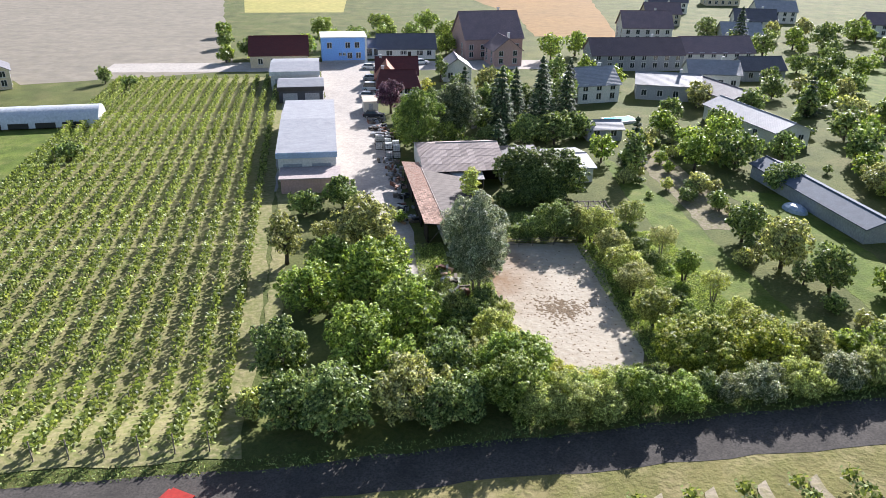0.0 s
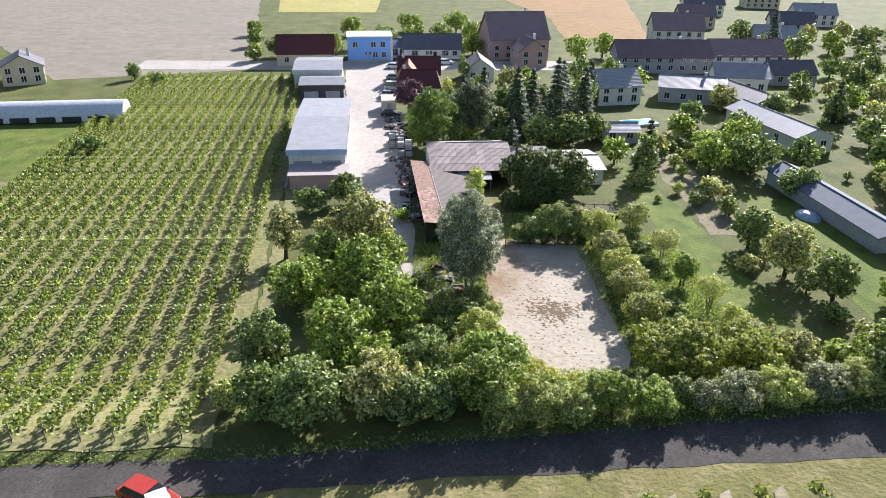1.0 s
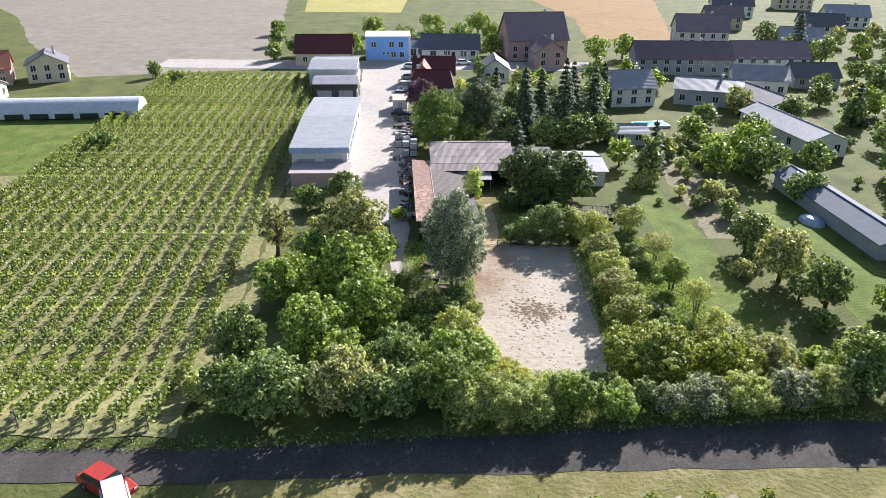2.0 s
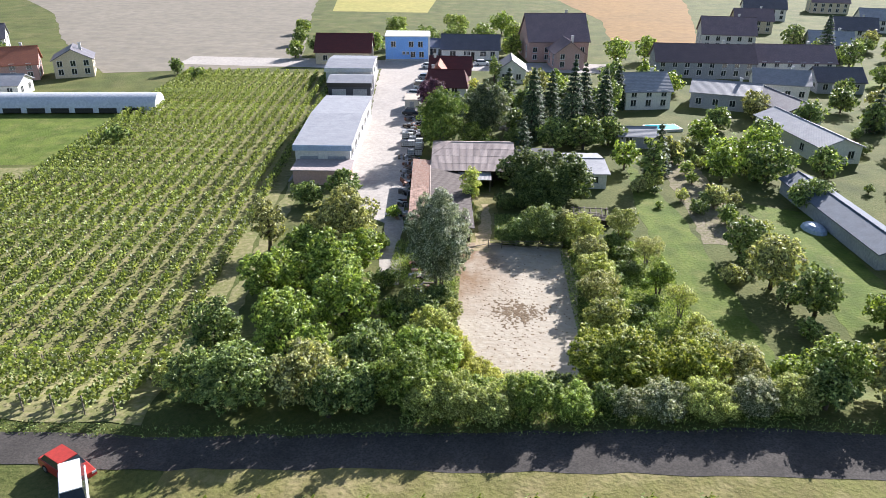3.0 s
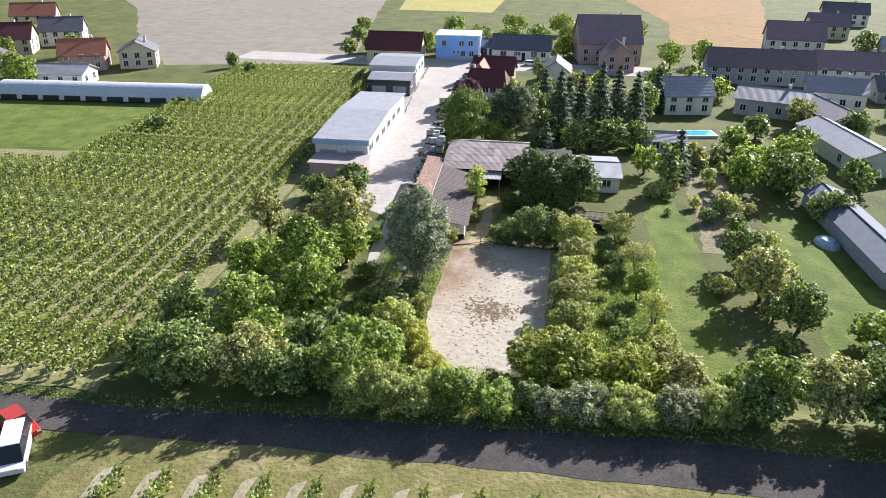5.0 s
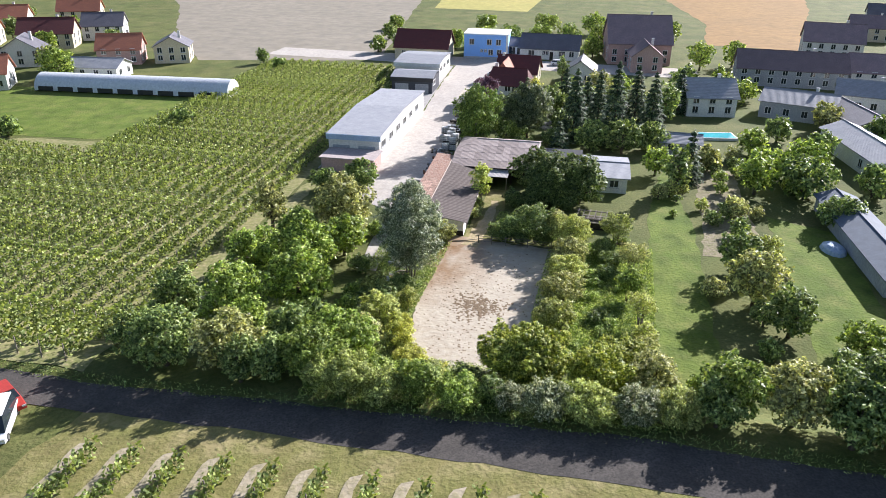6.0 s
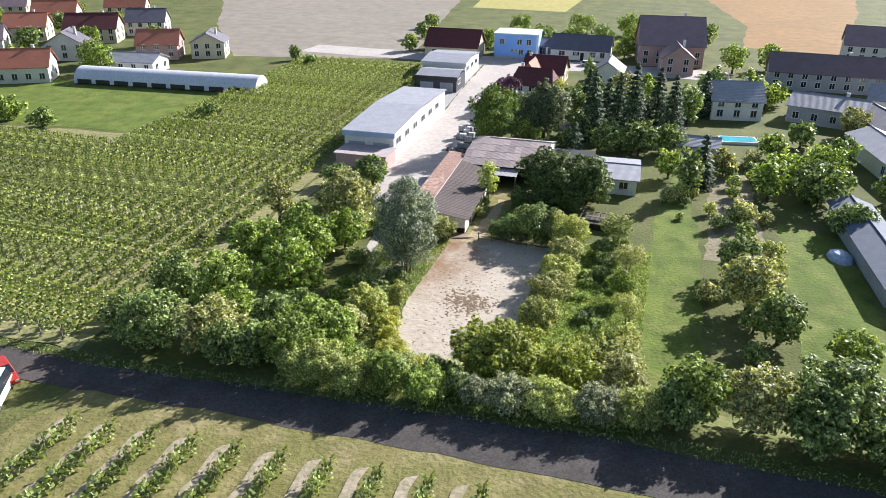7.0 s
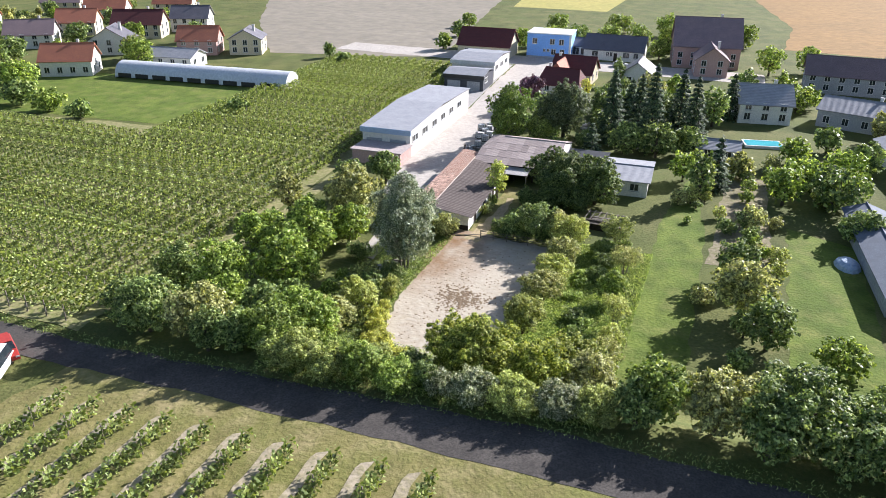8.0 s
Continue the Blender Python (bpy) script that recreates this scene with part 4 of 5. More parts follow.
for i in range(9):
    a = -W2 + 2.7 + i * (2 * W2 - 2.5) / 9
    rid.slab([(a, BD / 2 - 0.3, RG - 0.04), (a + 1.13, BD / 2 - 0.3, RG - 0.04), (a + 1.13, BD / 2, RG + 0.14), (a, BD / 2, RG + 0.14)], 0.03)
    rid.slab([(a + 1.13, BD / 2 + 0.3, RG - 0.04), (a, BD / 2 + 0.3, RG - 0.04), (a, BD / 2, RG + 0.14), (a + 1.13, BD / 2, RG + 0.14)], 0.03)
part("ridge_cap", rid, surface("mossy_ridge", (0.40, 0.37, 0.35), (0.30, 0.27, 0.25), 1.5, (0.16, 0.14, 0.12), 5.0), barn)
lean = part("canopy", Shape().slab([(-2.4, -2.6, 2.0), (2.7, -2.6, 2.0), (2.7, 0.0, 2.36), (-2.4, 0.0, 2.36)], 0.05), ribbed("pale_canopy_sheet", (0.47, 0.45, 0.44), (0.38, 0.36, 0.36), 0.2, "X"), barn, "small pale corrugated canopy over the barn front")
for u in (-2.2, 2.5):
    part("canopy_post", Shape().box(u - 0.06, -2.45, -0.1, u + 0.06, -2.33, 1.95), WOOD, barn)
annex = thing("barn_annex", 32.2, 117.4, 0, 2, "flat-roofed white annex beside the barn", "shed")
part("wall", Shape().box(-2.7, 0, -0.1, 3.4, 5, 3.0), PLASTER, annex)
part("roof", Shape().box(-2.9, -0.25, 3.0, 3.7, 5.2, 3.14), DARKMETAL, annex)

shed = thing("long_shed", 17.35, 89.9, 0, 3.6, "long low shed, half red tiles and half brown sheet roof", "shed")
SL, ST, XE, XL = 21.6, 25.3, 5.5, -2.45
RZ, EZR, EZL = 2.95, 2.1, 3.2
part("end_wall", Shape().add([(x, yy, z) for yy in (0.3, 0.5) for x, z in ((0.1, -0.1), (XE - 0.3, -0.1), (XE - 0.3, EZR - 0.02), (0.1, RZ - 0.18))], [(0, 1, 2, 3), (7, 6, 5, 4), (0, 4, 5, 1), (1, 5, 6, 2), (2, 6, 7, 3), (3, 7, 4, 0)]), PLASTER, shed, "whitewashed end wall")
part("base_band", Shape().box(0.1, 0.27, -0.1, XE - 0.28, 0.299, 0.7), DARKWOOD, shed, "dark board base")
part("side_wall", Shape().box(XE - 0.5, 0.5, -0.1, XE - 0.3, SL, EZR - 0.05), PLASTER, shed, "whitewashed side wall")
part("middle_wall", Shape().box(-0.1, 0.3, -0.1, 0.1, SL, RZ - 0.2), PLASTER, shed)
for i in range(4):
    part("side_door", Shape().box(XE - 0.3, 3 + 5 * i, -0.05, XE - 0.25, 4.2 + 5 * i, 1.75), DARKWOOD, shed)
for i in range(9):
    v = 0.4 + i * (ST - 0.7) / 8
    part("post", Shape().tube([(XL + 0.2, v, -0.1), (XL + 0.2, v, EZL - 0.1)], [0.09, 0.08], 6), DARKWOOD, shed)
for i in range(8):
    v = 0.4 + i * (ST - 0.7) / 8
    if i % 3 != 1:
        part("board_panel", Shape().box(XL + 0.14, v + 0.1, 0.1, XL + 0.19, v + (ST - 0.7) / 8 - 0.1, 2.3), DARKWOOD, shed)
part("brace", Shape().tube([(XL + 0.2, 0.4, 0.1), (-0.2, 0.4, 2.7)], [0.05, 0.05], 5), WOOD, shed)
part("eave_beam", Shape().box(XL + 0.12, 0.1, EZL - 0.26, XL + 0.28, ST, EZL - 0.1), WOOD, shed)
# brown sheets on the side of the lane
rs = (RZ - EZR) / XE
rlen, rang = math.hypot(XE + 0.25, rs * (XE + 0.25)), math.degrees(math.atan(rs))
k = 21
sheet = Shape().slab([(0, 0, 0), (rlen, 0, 0), (rlen, SL / k + 0.05, 0.012), (0, SL / k + 0.05, 0.012)], 0.03).mesh("brown_sheet")
for i in range(k):
    ob = part("brown_sheet", sheet, BROWNSHEET, shed)
    ob.matrix_basis = pose(0.03, i * SL / k - 0.15, RZ + 0.03, 0, rang + random.uniform(-0.15, 0.15), 0)
# clay tiles on the side of the road
ls = (RZ - EZL) / -XL
llen, lang = math.hypot(-XL + 0.25, ls * (-XL + 0.25)), math.degrees(math.atan(ls))
part("tile_boarding", Shape().slab([(XL - 0.22, -0.12, EZL - 0.1), (0, -0.12, RZ - 0.04), (0, ST, RZ - 0.04), (XL - 0.22, ST, EZL - 0.1)], 0.05), DARKWOOD, shed)
tiles = []
rows_n, per = 9, 63
tl, tw = llen / rows_n, (ST + 0.1) / per
tile = Shape().slab([(-tl * 1.12, 0.015, 0.0), (0, 0.015, 0.03), (0, tw * 0.5, 0.075), (-tl * 1.12, tw * 0.5, 0.045)], 0.02).slab([(-tl * 1.12, tw * 0.5, 0.045), (0, tw * 0.5, 0.075), (0, tw - 0.01, 0.03), (-tl * 1.12, tw - 0.01, 0.0)], 0.02)
rest = Shape()
mtile = tile.mesh("roof_tile")
T0 = pose(0, 0, RZ - 0.03, 0, -lang, 0)
for r in range(rows_n):
    for c in range(per):
        m = T0 @ pose(-tl * r, -0.1 + c * tw, 0.01 - 0.0 * r, random.uniform(-1.5, 1.5), random.uniform(-1.0, 2.0), random.uniform(-2, 2))
        if c < 32:
            ob = part("roof_tile", mtile, OLDTILE, shed)
            ob.matrix_basis = m
        else:
            rest.add([m @ Vector(p) for p in tile.v], tile.f)
tagged(part("roof_tiles", rest, OLDTILE, shed), kind="stuff")
part("ridge_tile", Shape().tube([(0.0, -0.15, RZ + 0.05), (0.0, ST + 0.1, RZ + 0.05)], [0.07, 0.07], 6), surface("pale_ridge", (0.5, 0.42, 0.36), (0.4, 0.3, 0.25), 1.0, (0.3, 0.25, 0.22), 4.0), shed)

# ---- paddock fence, garden seat, junk ----
fence = thing("paddock_fence", 0, 0, 0, 0, "weathered wooden post and rail paddock fence", "fence")
fence.location.z = 0
line = [(24.9, 88.7), (26.6, 88.75), (28.4, 88.8), (31.2, 88.9), (34.2, 88.9)]
for i, (x, y) in enumerate(line):
    part("post", Shape().tube([(x, y, -0.2), (x, y, 1.2)], [0.06, 0.05], 7), WOOD, fence)
    if i:
        a, b = line[i - 1], (x, y)
        for z in (0.4, 0.75, 1.08):
            part("rail", Shape().tube([(a[0], a[1] - 0.09, z + random.uniform(-0.04, 0.04)), (b[0], b[1] - 0.09, z + random.uniform(-0.04, 0.04))], [0.03, 0.026], 6), PALEBARK, fence)

seat = thing("garden_pergola", 39.0, 99.2, 0, -4, "low weathered timber pergola with benches in the garden", "pergola")
part("deck", Shape().box(-2.4, -1.6, 0.0, 2.4, 1.8, 0.25), DARKWOOD, seat)
part("low_wall", Shape().box(-2.6, -2.1, 0.0, 2.8, -1.8, 0.9), DARKWOOD, seat, "dark low board wall")
part("wall_cap", Shape().box(-2.7, -2.2, 0.9, 2.9, -1.7, 0.97), WOOD, seat)
for u in (-2.2, 0, 2.2):
    for v in (-1.4, 1.6):
        part("post", Shape().box(u - 0.06, v - 0.06, 0.2, u + 0.06, v + 0.06, 1.1), WOOD, seat)
for v in (-1.4, 1.6):
    part("beam", Shape().box(-2.6, v - 0.05, 1.1, 2.6, v + 0.05, 1.22), WOOD, seat)
for i in range(7):
    u = -2.3 + i * 0.77
    part("rafter", Shape().box(u - 0.05, -1.7, 1.222, u + 0.05, 1.9, 1.3), PALEBARK, seat)
for v in (0.2, 1.0):
    part("bench", Shape().box(-1.6, v, 0.62, 1.4, v + 0.3, 0.68), PALEBARK, seat)

pole = thing("wooden_pole", 21.4, 88.25, 0.06, 20, "pale peeled wooden pole lying across the lane mouth", "pole")
part("log", Shape().tube([(0, 0, 0.03), (1.7, 0.05, 0.05), (3.4, 0, 0.22)], [0.09, 0.08, 0.065], 8), surface("peeled_wood", (0.48, 0.40, 0.30), (0.38, 0.31, 0.23), 1.0, (0.26, 0.2, 0.14), 6.0, 0.8, 0.3, 0.01), pole, smooth=True)

crate_mat = plain("white_plastic", (0.74, 0.74, 0.72), 0.45)
RUST = plain("rusty_steel", (0.24, 0.10, 0.06), 0.8)


CAGE = [Shape().tube([(0, 0, 0), (0, 0, 1.02)], [0.02, 0.02], 4).mesh("cage_bar"), Shape().tube([(-0.6, 0, 0), (0.6, 0, 0)], [0.018, 0.018], 4).mesh("cage_rail")]


def ibc(x, y, turn, label="white caged water tank on a pallet by the road"):
    t = thing("water_tank", x, y, 0, turn, label, "tank", "stacked tanks by the road")
    part("pallet", Shape().box(-0.6, -0.5, 0, 0.6, 0.5, 0.14), DARKWOOD, t)
    part("tank", Shape().box(-0.56, -0.46, 0.15, 0.56, 0.46, 1.1), crate_mat, t)
    for v in (-0.5, 0.5):
        for u in (-0.6, -0.2, 0.2, 0.6):
            part("cage_bar", CAGE[0], DARKMETAL, t).location = (u, v, 0.14)
        for z in (0.4, 0.8, 1.14):
            part("cage_rail", CAGE[1], DARKMETAL, t).location = (0, v, z)
    return t


first = ibc(11.5, 127.0, 4)
for i, x in enumerate((11.5, 12.8)):
    for j, y in enumerate((127.0, 128.3, 129.6, 131.0)):
        for k in range(1 + (i + j) % 2):
            if i + j + k:
                copy_thing(first, pose(x + random.uniform(-0.06, 0.06), y + random.uniform(-0.06, 0.06), 1.17 * k, 0, 0, random.uniform(-3, 6)))
for x, y, z, a in ((10.0, 133.6, 0, -6), (9.9, 132.2, 0, 3), (9.8, 135.4, 0, 10), (9.9, 133.5, 1.17, 2), (10.4, 137.2, 0, 0)):
    copy_thing(first, pose(x, y, z, 0, 0, a))

# beige storage cabin between the parked cars
cabin = thing("storage_cabin", 8.9, 157.4, 0, 4, "beige flat-roofed storage cabin standing on the gravel", "cabin")
part("wall", Shape().box(-1.5, 0, 0.12, 1.5, 5.6, 2.5), plain("cream_sheet", (0.66, 0.62, 0.54), 0.6, 0, 0.15), cabin)
part("roof", Shape().box(-1.6, -0.1, 2.5, 1.6, 5.7, 2.62), plain("beige_roof", (0.55, 0.47, 0.38), 0.8, 0, 0.2), cabin)
part("door", Shape().box(-0.5, -0.04, 0.15, 0.4, 0.0, 2.15), GREYWALL, cabin, "grey sheet door")
part("skid", Shape().box(-1.4, 0.1, 0, 1.4, 5.5, 0.12), DARKMETAL, cabin)


def scrap(x, y, seed, label):
    rg = random.Random(seed)
    t = thing("scrap_pile", x, y, 0, rg.uniform(0, 90), label, "scrap", "scrap along the road")
    for i in range(13):
        w, d, h = rg.uniform(0.3, 1.3), rg.uniform(0.15, 0.6), rg.uniform(0.12, 0.7)
        u, v = rg.uniform(-1, 1), rg.uniform(-1, 1)
        ob = part(rg.choice(["crate", "board", "beam", "metal_box"]), Shape().box(-w / 2, -d / 2, 0, w / 2, d / 2, h), rg.choice([WOOD, WOOD, crate_mat, STEEL, GREYWALL, GREYWALL, RUST, OLDTILE, DARKMETAL, DARKWOOD]), t)
        ob.matrix_basis = pose(u, v, -0.02, rg.uniform(-4, 4), rg.uniform(-4, 4), rg.uniform(0, 180))
    return t


for i, (x, y) in enumerate([(12.2, 124), (12.0, 121), (12.3, 118), (10.2, 125.2), (9.6, 141), (9.3, 145.5), (9.1, 150), (11.0, 140), (10.6, 147), (12.6, 108), (12.8, 103), (13.2, 98), (10.5, 153), (17, 79.6), (16.4, 82), (17.6, 77.2), (11.2, 144), (11.8, 142), (12.4, 115.6), (12.6, 112.4), (12.0, 138.6), (10.6, 150.6)]):
    scrap(x, y, 40 + i, "heap of old boards, crates and scrap metal beside the road")

chair = thing("garden_chair", 17.0, 74.6, 0, 25, "small white garden chair standing in the weeds", "chair")
part("seat", Shape().box(-0.4, -0.4, 0.42, 0.4, 0.4, 0.48), FRAMEW, chair)
part("backrest", Shape().box(-0.4, 0.36, 0.5, 0.4, 0.42, 1.0), FRAMEW, chair)
for u in (-0.36, 0.36):
    for v in (-0.36, 0.36):
        part("leg", Shape().box(u - 0.03, v - 0.03, 0, u + 0.03, v + 0.03, 0.42), FRAMEW, chair)
    part("armrest", Shape().box(u - 0.04, -0.4, 0.66, u + 0.04, 0.4, 0.7), FRAMEW, chair)

# pale stone heap behind the barn
for i, (x, y, r) in enumerate([(28.6, 147, 2.6), (30.5, 150, 2.0)]):
    rg = np.random.default_rng(70 + i)
    s = Shape()
    for j in range(60):
        a, q = rg.uniform(0, 6.28), r * math.sqrt(rg.random())
        z = 1.2 * (1 - q / r)
        b = rg.uniform(0.15, 0.4)
        s.box(q * math.cos(a) - b, q * math.sin(a) - b * 0.7, z - 0.3, q * math.cos(a) + b, q * math.sin(a) + b * 0.7, z + b * 0.7)
    ob = thing("rubble_heap", x, y, 0, 0, "heap of pale rubble and boards in the yard", "rubble")
    part("stones", s, GRAVEL, ob)["kind"] = "stuff"
patch("back_yard", [(19, 128), (33, 128), (34, 160), (21, 160)], 0.022, GRASS, "patchy yard behind the barn", "ground", rough_edge=0.3, step=2.0)


# ---- cars ----
def car(x, y, turn, paint, label, van=False):
    t = thing("car", x, y, 0, turn, label, "car", "parked cars")
    hw, L = 0.88, 4.3 if not van else 5.0
    top = 1.46 if not van else 2.0
    prof = [(-L / 2, 0.35), (-L / 2 + 0.05, 0.72), (-L / 2 + 0.95, 0.92), (L / 2 - 0.12, 0.95), (L / 2, 0.7), (L / 2 - 0.05, 0.32), (L / 2 - 0.5, 0.25), (-L / 2 + 0.5, 0.25)]
    b = Shape()
    m = len(prof)
    cols_ = [(-hw, 1), (-hw * 0.9, 1.03), (hw * 0.9, 1.03), (hw, 1)]
    b.add([(xx, yy, zz * q) for xx, q in cols_ for yy, zz in prof], [tuple(range(m)), tuple(range(4 * m - 1, 3 * m - 1, -1))] + [(j * m + i, (j + 1) * m + i, (j + 1) * m + (i + 1) % m, j * m + (i + 1) % m) for j in range(3) for i in range(m)])
    part("body", b, paint, t)
    f = -L / 2 + (1.0 if not van else 0.6)
    r = L / 2 - (0.25 if not van else 0.1)
    cab = [(f, 0.9), (f + 0.75, top - 0.06), (r - 0.5, top - 0.06), (r, 0.9)]
    part("cabin", Shape().add([(sx * (hw - 0.05 if zz < 1 else hw - 0.2), yy, zz) for sx in (-1, 1) for yy, zz in cab], [(3, 2, 1, 0), (4, 5, 6, 7)] + [(i, (i + 1) % 4, (i + 1) % 4 + 4, i + 4) for i in range(4)]), GLASS, t, "dark car windows")
    part("roof", Shape().box(-hw + 0.2, f + 0.72, top - 0.07, hw - 0.2, r - 0.48, top), paint, t)
    for u in (-hw + 0.08, hw - 0.08):
        for v in (-L / 2 + 0.85, L / 2 - 0.8):
            w = part("wheel", Shape().tube([(u - 0.11, v, 0.32), (u + 0.11, v, 0.32)], [0.32, 0.32], 14), RUBBER, t)
            part("rim", Shape().tube([(u - 0.12, v, 0.32), (u + 0.12, v, 0.32)], [0.19, 0.19], 10), STEEL, w)
        part("headlight", Shape().box(u * 0.86 - 0.16, -L / 2 - 0.02, 0.58, u * 0.86 + 0.16, -L / 2 + 0.06, 0.72), crate_mat, t)
        part("tail_light", Shape().box(u * 0.88 - 0.13, L / 2 - 0.12, 0.66, u * 0.88 + 0.13, L / 2 + 0.02, 0.84), plain("red_lens", (0.4, 0.02, 0.02), 0.3), t)
    return t


WHITECAR, SILVERCAR, DARKCAR, REDCAR = plain("white_car_paint", (0.78, 0.78, 0.78), 0.25, 0, 0.08), plain("silver_car_paint", (0.48, 0.49, 0.51), 0.3, 0.5, 0.1), plain("dark_car_paint", (0.03, 0.035, 0.045), 0.25, 0, 0.1), plain("red_car_paint", (0.45, 0.05, 0.035), 0.3, 0, 0.15)
for x, y, a, p, lb, v in [(9.3, 205.5, 80, WHITECAR, "white parked car beside the house", False), (9.5, 191, 86, SILVERCAR, "silver parked car on the gravel", False), (9.7, 179.5, 84, WHITECAR, "white parked van on the gravel", True), (8.6, 172, 80, SILVERCAR, "silver parked car on the gravel", False), (9.4, 154.4, 82, DARKCAR, "dark parked car on the gravel", False),
                          (23.5, 211.5, 96, WHITECAR, "white parked car on the cross street", False), (-5.0, 43.0, 60, REDCAR, "red parked car beside the track", False), (-3.1, 40.3, 30, WHITECAR, "white parked van on the meadow", True)]:
    car(x, y, a, p, lb, v)

# ---- trees and shrubs of the plot ----
BUSH = "shrub"
tree("elder_bush", 19.4, 54.4, 5.3, 3.4, L_BRIGHT, "dense fresh green elder bush at the hedge corner", BUSH, 0.2, 22, 0.24, 1.6)
tree("elder_bush", 18.4, 50.8, 4.6, 2.7, L_BRIGHT, "fresh green elder bush beside the track", BUSH, 0.1, 16, 0.22, 1.5)
tree("hedge_bush", 20.0, 48.9, 3.4, 1.8, L_GREYGREEN, "grey-green bramble bush beside the track", BUSH, 0.1, 13, 0.2, 1.5, 0.4)
tree("hedge_bush", 22.1, 49.2, 3.5, 2.1, L_GREYGREEN, "grey-green feathery shrub in the front hedge", BUSH, 0.1, 15, 0.19, 1.5, 0.35)
tree("hedge_bush", 25.0, 48.8, 2.6, 2.0, L_GREYGREEN, "grey-green feathery shrub in the front hedge", BUSH, 0.1, 15, 0.19, 1.5, 0.35)
tree("hedge_bush", 27.9, 49.4, 3.2, 2.3, L_BRIGHT, "fresh green shrub in the front hedge", BUSH, 0.1, 15, 0.19, 1.6, 0.45)
tree("hedge_bush", 31.0, 48.8, 2.4, 2.1, L_BRIGHT, "bright green feathery shrub in the front hedge", BUSH, 0.1, 16, 0.19, 1.6, 0.4)
tree("hedge_bush", 23.4, 52.0, 1.7, 1.9, L_BRIGHT, "fresh green shrub behind the front hedge", BUSH, 0.1, 14, 0.2, 1.5)
tree("hedge_bush", 27.2, 52.2, 1.4, 1.9, L_GREYGREEN, "grey-green shrub behind the front hedge", BUSH, 0.1, 13, 0.2, 1.4, 0.4)
tree("hedge_bush", 30.4, 53.6, 1.3, 1.5, L_DARK, "small dark green shrub above the sand", BUSH, 0.05, 12, 0.18, 1.5)
tree("hedge_bush", 32.4, 53.6, 1.2, 1.1, L_OLIVE, "small olive shrub above the sand", BUSH, 0.05, 10, 0.18, 1.3, 0.4)
for x, y, h, r in [(21.6, 66.6, 1.3, 0.9), (22.0, 64.6, 1.5, 1.1), (22.7, 62.4, 1.6, 1.2), (24.0, 60.6, 1.7, 1.3), (25.4, 58.9, 1.1, 1.1), (27.2, 57.6, 1.0, 1.0), (23.4, 59.6, 1.5, 1.2), (25.4, 57.2, 1.0, 1.1)]:
    tree("goldenrod", x, y, h, r, L_GOLDENROD, "yellow flowering weeds along the sand", "weeds", 0.05, 9, 0.16, 1.3, 0.35, group="weeds along the sand")
tree("walnut_tree", 35.4, 55.4, 5.3, 4.1, L_WALNUT, "broad walnut tree with yellow-green upper leaves", "tree", 0.3, 34, 0.21, 1.45)
tree("walnut_tree", 42.6, 59.8, 5.2, 3.4, L_WALNUT, "broad walnut tree with fresh green leaves", "tree", 0.3, 28, 0.21, 1.4)
tree("walnut_bush", 41.0, 54.2, 4.4, 2.6, L_WALNUT, "young walnut bush behind the hedge", BUSH, 0.2, 18, 0.24, 1.5)
tree("walnut_bush", 45.6, 55.2, 4.0, 2.5, L_OLIVE, "olive green bush beside the walnut", BUSH, 0.2, 17, 0.22, 1.4)
tree("dark_shrub", 33.3, 49.7, 2.4, 1.3, L_DARK, "dark green shrub in the gap of the hedge", BUSH, 0.05, 10, 0.18, 1.5)
tree("dark_shrub", 12.4, 49.4, 4.4, 1.9, L_DARK, "dark green shrub in the side of the hedge", BUSH, 0.05, 12, 0.24, 1.5)
tree("silver_shrub", 34.9, 48.9, 2.2, 1.4, L_SILVER, "silver-leaved oleaster shrub beside the track", BUSH, 0.1, 12, 0.18, 1.2, 0.35, lift=1.6, clump=0.7, mess=0.6)
tree("silver_shrub", 37.6, 49.0, 2.4, 2.1, L_SILVER, "silver-leaved oleaster shrub beside the track", BUSH, 0.1, 15, 0.18, 1.35, 0.35, lift=1.6, clump=0.7, mess=0.6)
tree("silver_shrub", 40.8, 49.0, 2.3, 2.2, L_GREYGREEN, "grey-green oleaster shrub beside the track", BUSH, 0.1, 15, 0.18, 1.35, 0.35, lift=1.6, clump=0.7, mess=0.6)
tree("silver_shrub", 44.0, 49.2, 2.5, 2.2, L_SILVER, "silver-leaved oleaster shrub beside the track", BUSH, 0.1, 15, 0.18, 1.35, 0.35, lift=1.6, clump=0.7, mess=0.6)
tree("silver_shrub", 46.8, 49.4, 2.6, 2.1, L_GREYGREEN, "grey-green oleaster shrub beside the track", BUSH, 0.1, 14, 0.18, 1.35, 0.35, lift=1.6, clump=0.7, mess=0.6)
tree("pale_shrub", 19.5, 64.6, 4.2, 2.5, L_YELLOW, "pale olive shrub leaning over the sand", BUSH, 0.2, 15, 0.22, 1.4, 0.35)
tree("pale_shrub", 18.4, 60.4, 4.3, 2.7, L_OLIVE, "pale olive shrub in the side hedge", BUSH, 0.2, 13, 0.22, 1.4, 0.35)
tree("yellow_shrub", 21.0, 69.4, 3.0, 1.3, L_YELLOW, "slender yellow-green shrub at the sand edge", BUSH, 0.1, 9, 0.18, 1.3, 0.35)
tree("dark_shrub", 18.2, 69.2, 2.6, 2.2, L_DARK, "dark green scrub below the willow", BUSH, 0.1, 11, 0.22, 1.4)
tree("dark_shrub", 19.6, 72.6, 2.6, 2.0, L_DARK, "dark green scrub at the foot of the willow", BUSH, 0.05, 12, 0.2, 1.5)
